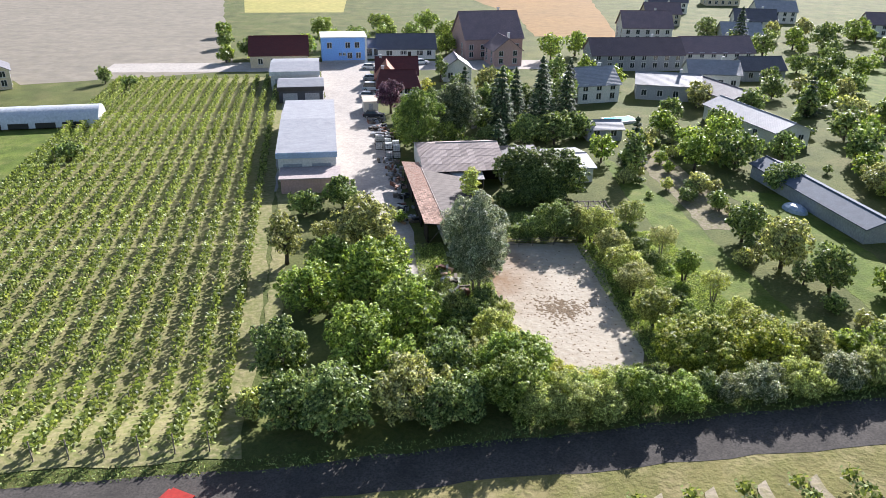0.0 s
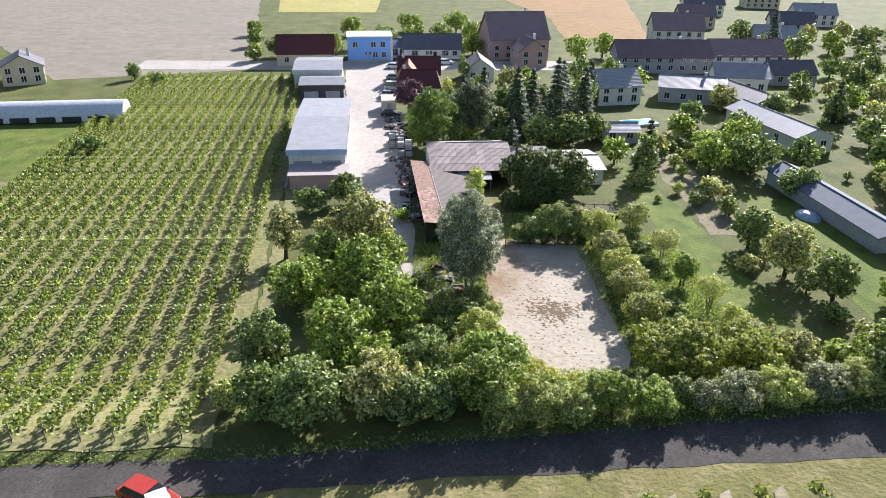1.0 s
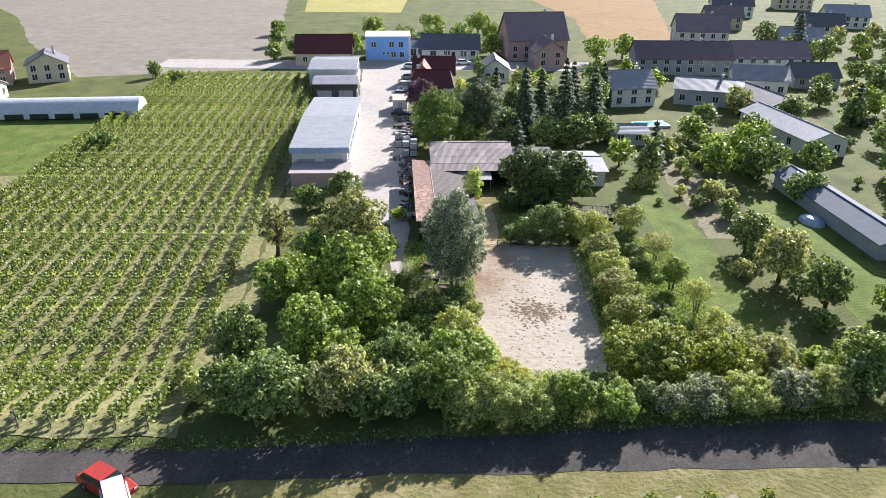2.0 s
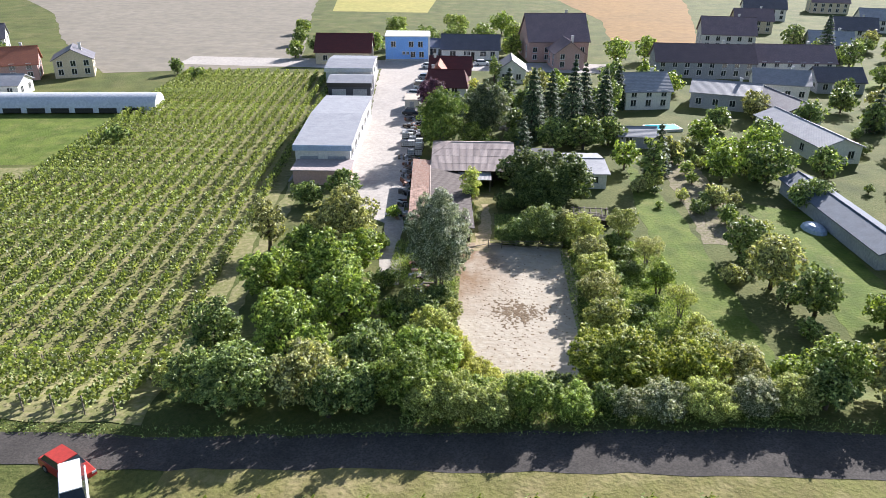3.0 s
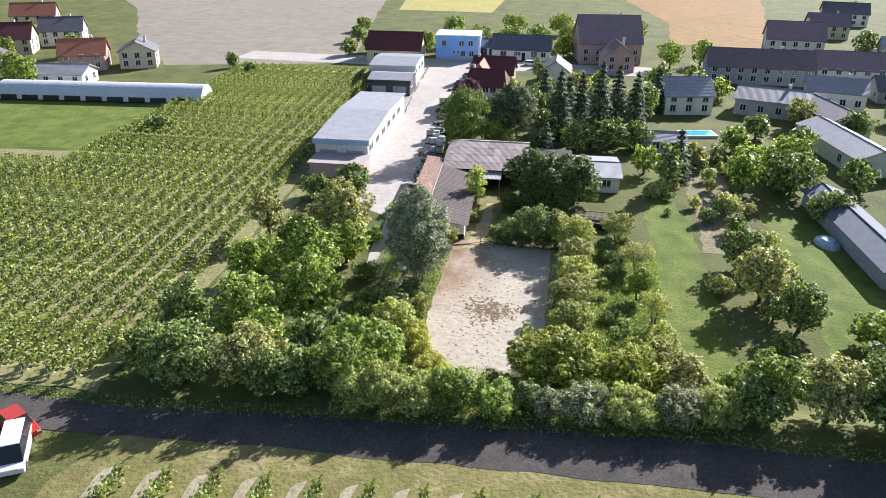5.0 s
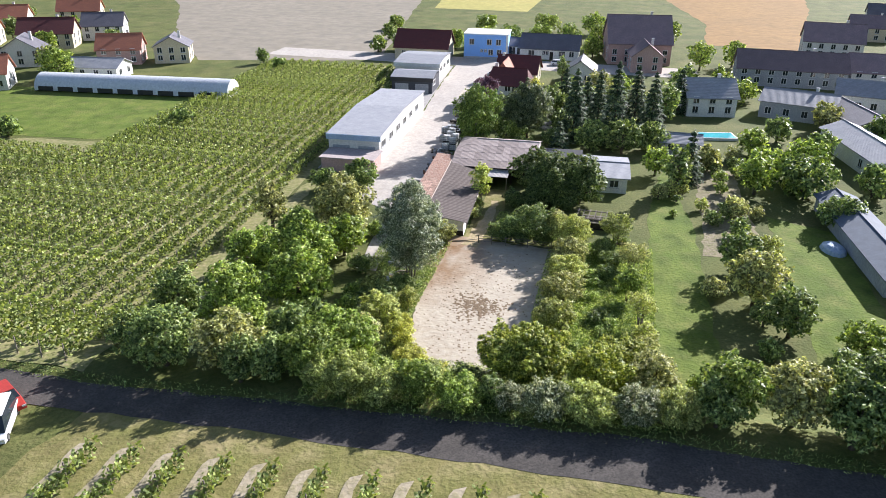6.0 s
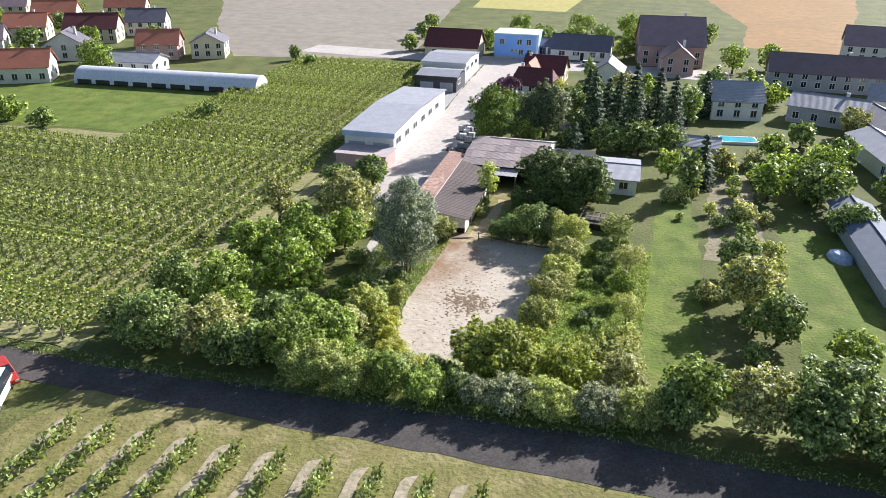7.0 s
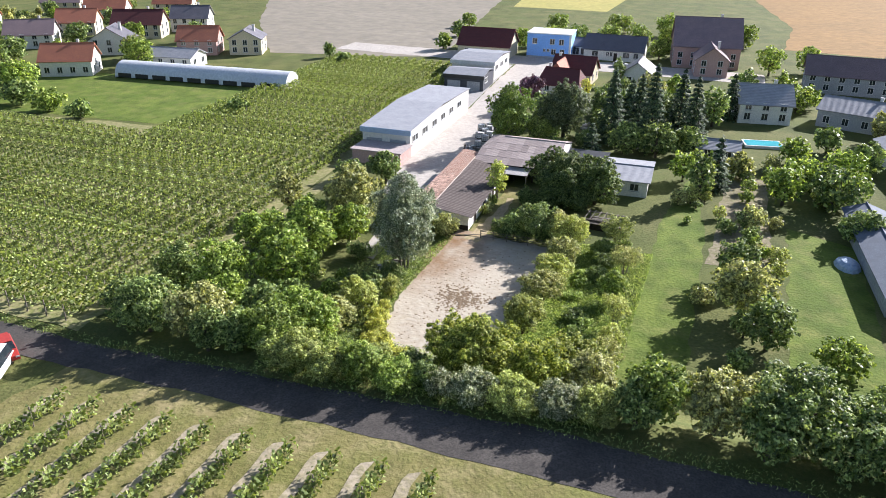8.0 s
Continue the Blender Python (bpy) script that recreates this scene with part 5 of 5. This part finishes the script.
tree("dark_shrub", 16.6, 66.0, 2.4, 2.0, L_DARK, "dark green scrub in the side hedge", BUSH, 0.1, 11, 0.22, 1.4)
tree("dark_shrub", 13.3, 77.4, 2.0, 1.8, L_DARK, "dark green scrub at the end of the gravel road", BUSH, 0.05, 10, 0.22, 1.3)
tree("dark_shrub", 16.2, 73.0, 1.6, 1.6, L_DARK, "dark green scrub around the junk", BUSH, 0.1, 9, 0.22, 1.3)
tree("white_willow", 19.3, 76.8, 11.7, 4.0, L_WILLOW, "tall silver-leaved white willow at the paddock corner", "tree", 0.5, 44, 0.27, 1.05, 0.28, 0.4, PALEBARK, 0.2, 4, 0.15, size=(0.15, 0.28), spread=0.78, lift=1.8, clump=0.72)
tree("white_willow", 18.0, 85.4, 7.6, 2.6, L_WILLOW, "thin grey half-bare willow behind the tall one", "tree", 1.2, 14, 0.24, 0.7, 0.25, 0.2, PALEBARK, 0.12, 4, 0.2)
tree("round_bush", 36.5, 67.8, 4.2, 2.4, L_YELLOW, "round yellow-green bush beside the sand", BUSH, 0.5, 18, 0.22, 1.5)
tree("acacia_tree", 36.6, 74.6, 3.8, 2.4, L_OLIVE, "feathery olive green tree along the paddock", "tree", 0.9, 16, 0.22, 1.15, 0.4, stems=3)
tree("acacia_tree", 36.7, 79.0, 3.8, 2.4, L_YELLOW, "feathery yellow-green tree along the paddock", "tree", 0.9, 16, 0.22, 1.1, 0.4, stems=3)
tree("acacia_tree", 36.7, 83.6, 3.9, 2.4, L_OLIVE, "feathery yellow-green tree along the paddock", "tree", 1.0, 16, 0.22, 1.1, 0.4, stems=3)
tree("acacia_tree", 36.3, 89.0, 4.9, 2.6, L_YELLOW, "feathery yellow-green tree at the paddock corner", "tree", 1.0, 16, 0.22, 1.1, 0.4, stems=3)
tree("acacia_tree", 32.0, 90.9, 5.0, 2.9, L_DARK, "dark green tree behind the paddock fence", "tree", 0.7, 16, 0.24, 1.2, 0.45, stems=3)
for x, h, r in [(27.9, 1.3, 1.2), (30.2, 1.6, 1.4), (33.0, 1.5, 1.4), (35.0, 1.4, 1.2)]:
    tree("dark_shrub", x, 90.2, h, r, L_OAK, "low dark green scrub behind the paddock fence", BUSH, 0.05, 10, 0.2, 1.4)
tree("hedge_bush", 28.8, 90.8, 3.4, 2.1, L_DARK, "green shrub behind the paddock fence", BUSH, 0.1, 12, 0.22, 1.4)
tree("hedge_bush", 26.8, 90.8, 2.0, 1.4, L_DARK, "green shrub at the lane corner", BUSH, 0.1, 11, 0.2, 1.3)
tree("acacia_tree", 42.0, 92.0, 4.6, 2.1, L_GREYGREEN, "thin grey-green tree at the garden border", "tree", 1.0, 13, 0.22, 1.0, 0.4, stems=3)
tree("bare_tree", 44.0, 85.2, 3.6, 2.0, L_OLIVE, "half-bare fruit tree with thin leaves", "tree", 1.2, 15, 0.2, 0.55, 0.4, stems=4, bark=PALEBARK)
tree("hedge_tree", 43.8, 77.6, 3.9, 1.8, L_BRIGHT, "bright green plum tree at the garden border", "tree", 0.8, 15, 0.24, 1.3, stems=2)
tree("bare_tree", 45.0, 72.4, 3.9, 1.8, L_YELLOW, "thin yellowing fruit tree at the garden border", "tree", 1.2, 14, 0.2, 0.6, 0.4, stems=4, bark=PALEBARK)
tree("hedge_tree", 45.4, 67.4, 3.2, 1.6, L_YELLOW, "yellow-green bush at the garden border", BUSH, 0.3, 12, 0.22, 1.2)
tree("bare_tree", 45.2, 64.4, 3.4, 1.8, L_OLIVE, "thin olive bush at the garden border", BUSH, 0.3, 11, 0.2, 0.9, 0.4, stems=3, bark=PALEBARK)
tree("acacia_tree", 34.6, 90.6, 4.4, 2.0, L_OLIVE, "feathery olive green tree behind the paddock fence", "tree", 0.8, 13, 0.22, 1.2, 0.4, stems=3)
for x, y, h, r in [(40.6, 89.6, 1.8, 1.9), (41.6, 86.4, 1.6, 1.7), (41.2, 82.6, 1.5, 1.5), (40.8, 72.4, 1.2, 1.4)]:
    tree("dark_shrub", x, y, h, r, L_DARK, "low dark green scrub in the grass strip", BUSH, 0.05, 10, 0.2, 1.4)
tree("dark_shrub", 27.4, 102.6, 2.4, 1.9, L_OAK, "dark green scrub at the foot of the lane tree", BUSH, 0.05, 12, 0.26, 1.5)
tree("dark_shrub", 30.6, 102.6, 3.2, 2.6, L_OAK, "dark green scrub below the lane tree", BUSH, 0.05, 14, 0.26, 1.5)
tree("dark_shrub", 34.4, 103.2, 3.6, 2.8, L_OAK, "dark green scrub below the lane trees", BUSH, 0.05, 14, 0.26, 1.5)
tree("oak_tree", 31.6, 106.0, 7.3, 4.6, L_OAK, "big dense dark green tree beside the lane", "tree", 0.1, 32, 0.3, 1.6)
tree("oak_tree", 36.4, 106.8, 6.9, 4.2, L_OAK, "dense dark green tree behind the lane tree", "tree", 0.1, 22, 0.4, 1.5)
tree("birch_tree", 22.4, 103.6, 6.0, 1.9, L_LIME, "slender young yellow-green tree at the barn front", "tree", 0.6, 14, 0.22, 1.3, bark=PALEBARK, pointed=0.3)
tree("hedge_bush", 22.9, 97.2, 1.5, 0.9, L_YELLOW, "weeds along the shed wall", "weeds", 0.05, 7, 0.18, 1.2, ry=2.2)
tree("hedge_bush", 22.7, 101.0, 1.3, 0.8, L_BRIGHT, "weeds along the shed wall", "weeds", 0.05, 7, 0.18, 1.2, ry=2.0)
tree("birch_tree", 16.6, 128.6, 11.2, 4.5, L_BIRCH, "drooping birch tree with light green leaves", "tree", 0.9, 30, 0.3, 1.2, 0.4, 2.2, PALEBARK, pointed=0.4)
tree("birch_tree", 14.4, 139.0, 6.0, 2.4, L_BIRCH, "smaller drooping birch beside the road", "tree", 0.6, 14, 0.34, 1.3, 0.4, 1.2, PALEBARK, pointed=0.3)
tree("lime_tree", 24.4, 138.4, 9.8, 5.0, L_DUSK, "round grey-green tree behind the barn", "tree", 0.6, 30, 0.3, 1.3)
tree("dark_shrub", 21.6, 132.0, 5.0, 3.0, L_BRIGHT, "green shrub below the birch", BUSH, 0.2, 11, 0.32, 1.3)
tree("plum_tree", 13.0, 157.5, 7.2, 3.1, L_PURPLE, "purple-leaved plum tree beside the road", "tree", 1.0, 16, 0.34, 1.5)
tree("dark_shrub", 29.6, 133.0, 3.4, 2.6, L_DARK, "dark shrub behind the barn annex", BUSH, 0.2, 12, 0.32, 1.3)
tree("dark_shrub", 14.6, 133.6, 4.2, 2.2, L_BRIGHT, "green shrub at the road edge below the birch", BUSH, 0.2, 12, 0.3, 1.3)
tree("dark_shrub", 20.6, 126.8, 2.6, 2.0, L_DARK, "dark shrub behind the barn", BUSH, 0.2, 11, 0.3, 1.3)
tree("dark_shrub", 25.0, 128.6, 2.8, 2.2, L_DARK, "dark shrub behind the barn", BUSH, 0.2, 11, 0.3, 1.3)
tree("hedge_bush", 20.3, 87.9, 3.0, 2.2, L_OLIVE, "olive shrub at the shed end", BUSH, 0.1, 12, 0.2, 1.3)
tree("golden_shrub", 21.9, 172.0, 4.6, 1.5, L_GOLD, "bright golden shrub at the cottage corner", BUSH, 0.2, 10, 0.3, 1.4)
tree("garden_tree", 26.6, 188, 6.6, 1.9, L_DARK, "small dark tree beside the rear house", "tree", 0.8, 12, 0.36, 1.4)
tree("garden_tree", 29.5, 177, 4.2, 2.6, L_DARK, "dark green shrub by the garden wall", BUSH, 0.3, 12, 0.4, 1.3)

# weeds and grass between the hedge trees
rng = np.random.default_rng(9)


def grass_area(name, x0, y0, x1, y1, n, h, leaves, label, lean=0.3, blade=0.22):
    pos = np.stack([rng.uniform(x0, x1, n), rng.uniform(y0, y1, n), rng.uniform(0.05, h, n)], 1)
    pos[:, 2] += [gz(p[0], p[1]) for p in pos]
    ax = np.array([0, 0, 1.0]) + lean * 2 * rng.normal(size=(n, 3))
    ln = blade * rng.uniform(0.6, 1.5, n)
    tagged(part(name, leaves_mesh(name, pos, unit(rng.normal(size=(n, 3)) + np.array([0, 0, 0.6])), ax, ln, ln * 0.3, True), leaves), label, "grass", kind="stuff")


rs_ = random.Random(31)
for i in range(16):
    x, y = rs_.uniform(38.6, 43.2), rs_.uniform(63, 94)
    lv, word = rs_.choice([(L_BRIGHT, "fresh green"), (L_GRASS, "bright green"), (L_GRASS, "bright green")])
    tree("nettle_clump", x, y, rs_.uniform(0.5, 1.0), rs_.uniform(0.7, 1.3), lv, "knee-high %s nettles in the grass strip" % word, "weeds", 0.03, 8, 0.2, 1.2, group="nettles in the grass strip")
grass_area("weeds", 35.4, 62.0, 46.6, 92, 50000, 0.3, L_GRASS, "knee-high green weeds between the hedge trees", 0.9)
grass_area("weeds", 15.4, 52, 21.6, 80, 20000, 0.5, L_DARK, "weeds below the side hedge")
grass_area("weeds", 18.0, 48.0, 47.5, 61.0, 40000, 0.5, L_GRASS, "weeds below the front hedge")
grass_area("weeds", 25.8, 91.5, 36, 100, 12000, 0.3, L_GRASS, "weeds behind the paddock fence")
grass_area("weeds", -20, 46.8, 80, 48.4, 5000, 0.25, L_DARK, "rough grass between track and hedge", 0.6)
grass_area("weeds", 33.9, 61.5, 35.6, 89, 5000, 0.28, L_GRASS, "weeds creeping over the sand edge", 0.7)
grass_area("weeds", 20.2, 68, 21.6, 88, 2500, 0.25, L_GRASS, "weeds creeping over the sand edge", 0.7)
grass_area("weeds", 13.2, 78, 17.0, 90, 6000, 0.5, L_GRASS, "weeds beside the shed end")

# ---- vineyard ----
def vine_row(x, y0, y1, seed):
    rg = np.random.default_rng(seed)
    ln = y1 - y0
    n = int(ln * 46)
    v = rg.uniform(0, ln, n)
    lift = np.array([gz(x, y0 + q) for q in v])
    pos = np.stack([rg.normal(size=n) * 0.26, v, lift - gz(x, y0) + 0.35 + 1.35 * rg.random(n) ** 0.8 + 0.15 * np.sin(v * 2.1)], 1)
    t = thing("vine_row", x, y0, 0, 3.6, "trellised green vine row on dry soil", "vines", "vine rows")
    lf = 0.37 * rg.uniform(0.7, 1.3, n)
    part("foliage", leaves_mesh("foliage", pos, unit(rg.normal(size=(n, 3)) + np.array([0, 0, 0.5])), rg.normal(size=(n, 3)), lf, lf * 0.75), L_VINE, t)
    post = Shape().box(-0.04, -0.04, -0.2, 0.04, 0.04, 1.9).mesh("post")
    for k in range(int(ln / 8) + 1):
        part("post", post, WOOD, t).location = (0, k * 8.0, gz(x, y0 + k * 8.0) - gz(x, y0))
    return t


r140 = vine_row(-4.6, 49.5, 192, 300)
for i in range(1, 16):
    x = -4.6 - 2.5 * i
    copy_thing(r140, pose(x, 49.5, gz(x, 49.5), 0, 0, 3.6))
r50 = vine_row(-44.6, 49, 108, 301)
for i in range(1, 24):
    copy_thing(r50, pose(-44.6 - 2.5 * i, 49, gz(-44.6, 49), 0, 0, 3.6))
r30 = vine_row(-20, -12, 39.5, 302)
r30.matrix_basis = pose(6.3, -12, gz(6.3, 0), 0, 0, 0)
for i in range(1, 10):
    copy_thing(r30, pose(6.3 + 3.55 * i, -12, gz(6.3 + 3.55 * i, 0), 0, 0, 0))

# ---- neighbouring gardens ----
NEIGHBOURS = [
    # x, y, height, radius, leaves
    (6.4, 59.5, 8.6, 3.7, L_BRIGHT), (-0.4, 61, 6.4, 2.9, L_DARK), (7.2, 87, 7.6, 4.4, L_OLIVE), (4.6, 50.8, 5.2, 3.3, L_DARK), (10.4, 51.6, 5.0, 3.2, L_OLIVE), (10.8, 65, 8.0, 3.7, L_BRIGHT),
    (-2.3, 86, 7.0, 2.0, L_OLIVE), (-2.0, 54.0, 2.8, 1.4, L_YELLOW), (7.6, 75, 7.0, 3.8, L_BRIGHT), (1.2, 74, 5.4, 3.4, L_BRIGHT), (3.2, 82, 4.6, 3.0, L_BRIGHT), (9.6, 81, 5.0, 3.0, L_BRIGHT), (1.2, 52.4, 4.2, 2.6, L_DARK), (14.2, 55.6, 5.4, 2.6, L_DARK), (14.6, 50.4, 3.6, 2.2, L_DARK), (9.6, 56.4, 5.6, 2.8, L_BRIGHT), (-1.0, 102, 3.2, 2.4, L_DARK), (4.0, 104, 4.4, 3.0, L_DARK), (14.0, 61, 5.2, 2.4, L_DARK),
    (57, 80, 6.6, 3.4, L_OLIVE), (59.6, 74, 5.6, 2.8, L_DARK), (56, 88, 5.2, 2.6, L_DARK), (69, 117, 6.4, 4.6, L_DARK), (71, 106, 4.2, 3.4, L_DARK), (60.2, 52, 6.4, 4.0, L_DARK), (66, 52.5, 6.0, 3.8, L_DARK), (58.5, 49.6, 5.2, 2.8, L_DARK), (63.5, 49.8, 5.0, 2.8, L_DARK), (69, 49.6, 4.6, 2.8, L_DARK), (74.5, 49.8, 4.6, 2.8, L_DARK), (49.6, 49.8, 3.8, 1.9, L_DARK), (50.6, 51.4, 5.0, 2.8, L_BRIGHT), (55.0, 51.6, 5.0, 2.8, L_OLIVE), (50.2, 57, 3.4, 2.4, L_BRIGHT), (72, 53, 5.4, 3.4, L_DARK), (79, 52.5, 5.0, 3.4, L_OLIVE), (66, 72, 3.4, 2.6, L_BRIGHT), (62, 117, 6.0, 3.2, L_BRIGHT), (58, 106, 3.0, 2.0, L_OLIVE), (65, 125, 5.0, 3.4, L_BRIGHT),
    (50.4, 115, 7.6, 2.4, L_DARK), (50, 158, 7.8, 3.2, L_DARK), (56, 127, 4.0, 2.6, L_OLIVE), (47.5, 122, 4.6, 2.6, L_BRIGHT), (64, 138, 4.6, 3.0, L_BRIGHT), (70, 148, 4.4, 3.0, L_DARK), (75, 137, 5.0, 3.4, L_DARK), (79, 120, 5.2, 3.0, L_DARK), (92, 118, 6.0, 3.8, L_DARK), (98, 132, 5.6, 3.6, L_DARK), (96, 104, 5.6, 3.8, L_DARK), (86, 104, 4.6, 3.2, L_OLIVE), (84, 90, 4.8, 3.4, L_DARK), (80, 72, 5.4, 3.6, L_BRIGHT), (76, 62, 5.0, 3.4, L_DARK), (108, 158, 5.6, 4.0, L_BRIGHT), (101, 165, 5.0, 3.6, L_DARK), (120, 176, 6.4, 4.0, L_DARK), (132, 190, 6.0, 3.8, L_DARK), (124, 214, 8.6, 3.6, L_DARK), (118, 240, 9.0, 4.0, L_DARK), (66, 176, 5.0, 3.0, L_BRIGHT), (55, 186, 6.0, 3.4, L_DARK), (36, 172, 6.4, 3.4, L_OLIVE), (34, 160, 5.6, 3.0, L_DARK), (41, 178, 5.0, 3.0, L_BRIGHT), (64, 188, 6.0, 3.2, L_BRIGHT), (61, 215, 7.5, 3.6, L_BRIGHT), (70, 222, 7.0, 3.6, L_BRIGHT), (150, 226, 8.0, 4.4, L_DARK), (112, 128, 6.0, 4.0, L_DARK), (118, 142, 6.4, 4.2, L_DARK), (106, 142, 5.6, 3.8, L_OLIVE), (128, 154, 6.6, 4.2, L_DARK), (138, 168, 6.4, 4.2, L_DARK), (146, 180, 6.2, 4.0, L_BRIGHT), (110, 112, 5.8, 3.8, L_DARK), (104, 94, 5.4, 3.6, L_OLIVE), (92, 82, 5.2, 3.6, L_DARK), (88, 66, 5.4, 3.6, L_DARK), (154, 196, 6.8, 4.2, L_DARK), (124, 130, 5.4, 3.6, L_BRIGHT), (140, 206, 6.4, 4.0, L_DARK), (88, 150, 5.6, 3.4, L_DARK), (80, 158, 5.6, 3.4, L_OLIVE), (160, 210, 7.0, 4.2, L_BRIGHT), (170, 240, 8.0, 4.6, L_BRIGHT),
    (-54.5, 190.5, 3.8, 2.0, L_DARK), (-47, 185, 3.0, 2.0, L_DARK), (-42, 130, 2.8, 2.6, L_DARK), (-97, 125, 7.2, 5.2, L_BRIGHT), (-104, 118, 6.6, 5.0, L_DARK), (-92, 157, 7.4, 4.6, L_BRIGHT), (-98, 164, 6.4, 4.2, L_DARK), (-68, 113.5, 3.4, 3.0, L_DARK), (-78, 115, 4.0, 3.8, L_BRIGHT), (-88, 117, 5.0, 4.2, L_DARK), (-112, 152, 6.0, 4.4, L_BRIGHT), (-118, 132, 6.4, 4.6, L_DARK), (-116, 182, 6.4, 4.2, L_BRIGHT), (-104, 196, 6.0, 4.0, L_DARK), (-134, 178, 6.4, 4.4, L_DARK), (-134, 214, 6.4, 4.4, L_BRIGHT), (-128, 150, 6.4, 4.4, L_DARK),
    (-24, 222, 5.4, 3.6, L_DARK), (-17, 226, 5.0, 3.8, L_DARK), (-9, 228, 5.6, 3.6, L_BRIGHT), (-30, 216, 4.6, 3.2, L_BRIGHT), (-2, 236, 6.0, 3.8, L_BRIGHT), (6, 240, 6.0, 4.0, L_DARK), (15, 244, 6.2, 4.0, L_BRIGHT), (24, 246, 6.6, 4.0, L_BRIGHT), (33, 240, 7.0, 4.2, L_BRIGHT), (40, 250, 7.0, 4.4, L_BRIGHT), (32, 226, 5.6, 3.4, L_BRIGHT), (-34, 240, 4.8, 3.4, L_DARK), (-38, 262, 4.8, 3.4, L_BRIGHT), (54, 256, 7.0, 4.4, L_BRIGHT), (30, 270, 7.0, 4.6, L_BRIGHT), (14, 272, 6.4, 4.6, L_BRIGHT), (-6, 262, 6.0, 4.4, L_BRIGHT),
]
rf = random.Random(77)
while len(NEIGHBOURS) < 222:
    x, y = (rf.uniform(66, 180), rf.uniform(96, 270)) if len(NEIGHBOURS) < 190 else (rf.uniform(-190, -96), rf.uniform(118, 250))
    clear = all(math.hypot(x - v[0], y - (v[1] + v[3] / 2)) > 0.62 * max(v[2], v[3]) + 3.5 for v in VILLAGE) and all(math.hypot(x - q[0], y - q[1]) > 4.5 for q in NEIGHBOURS)
    if clear and (x < 0 and y < 95 - 0.9 * x or x > 0 and (y < 122 + 0.95 * x and not (70 < x < 78 and y < 116))):
        NEIGHBOURS.append((x, y, rf.uniform(3.4, 6.8), rf.uniform(2.2, 3.8), rf.choice([L_DARK, L_DARK, L_OLIVE, L_BRIGHT])))
NAMES = {L_BRIGHT: "fresh green", L_DARK: "dark green", L_OLIVE: "olive green", L_YELLOW: "yellow-green"}
for x, y, h, r, lv in NEIGHBOURS:
    far = y > 110
    tree("garden_tree", x, y, h, r, lv, "leafy %s tree in a neighbouring garden" % NAMES[lv], "tree", 0.05 * h, 13 if far else 16, 0.62 if far else 0.27 if y < 62 else 0.34, 1.0 if far else 1.2, group="trees of the gardens")
for x, y, h, r in [(44, 152, 12, 3.0), (34.5, 152, 9.5, 2.8), (31.2, 130.5, 5.5, 2.0), (33.0, 139, 13.2, 3.2), (40.2, 138, 15.0, 3.2), (47, 145, 12.2, 2.9), (37, 146, 11.5, 2.8), (52.4, 120, 8.6, 2.2), (29.4, 164, 8.5, 2.4), (53, 165, 9.5, 2.6), (101, 150, 8.5, 2.6), (120, 222, 14, 3.6)]:
    conifer(x, y, h, r)

# low shrubs and vegetable plants in the gardens
rg = random.Random(12)
for x0, x1, y0, y1, k in [(53, 61, 64, 128, 22), (47, 52, 104, 128, 6), (60, 72, 112, 150, 14), (72, 100, 60, 126, 18), (14.4, 18, 58, 76, 9), (-2, 13, 66, 100, 12), (76, 112, 128, 150, 8)]:
    for i in range(k):
        x, y, r = rg.uniform(x0, x1), rg.uniform(y0, y1), rg.uniform(0.7, 1.9)
        lv = rg.choice([L_BRIGHT, L_DARK, L_OLIVE, L_YELLOW, L_DARK])
        tree("garden_shrub", x, y, r * rg.uniform(1.1, 1.8), r, lv, "low %s shrub in a neighbouring garden" % NAMES[lv], "shrub", 0.05, 9, 0.26, 1.1, group="shrubs of the gardens")
for x, y, h, r in [(36.5, 133, 5.5, 3.4), (42, 133, 6.0, 3.6), (47, 136, 5.0, 3.2), (30.5, 143, 4.6, 2.8), (33, 154, 6.0, 3.6), (40, 156, 6.5, 3.8), (46, 157, 6.0, 3.4), (28, 157, 5.0, 3.0), (23, 150, 5.6, 3.2), (18.5, 146, 6.0, 3.0), (16.5, 152, 5.0, 2.6), (22, 160, 4.6, 2.6), (27.5, 166, 4.6, 2.8)]:
    tree("garden_tree", x, y, h, r, L_DARK, "dense dark green tree behind the barn", "tree", 0.1, 14, 0.5, 1.3, group="trees behind the barn")
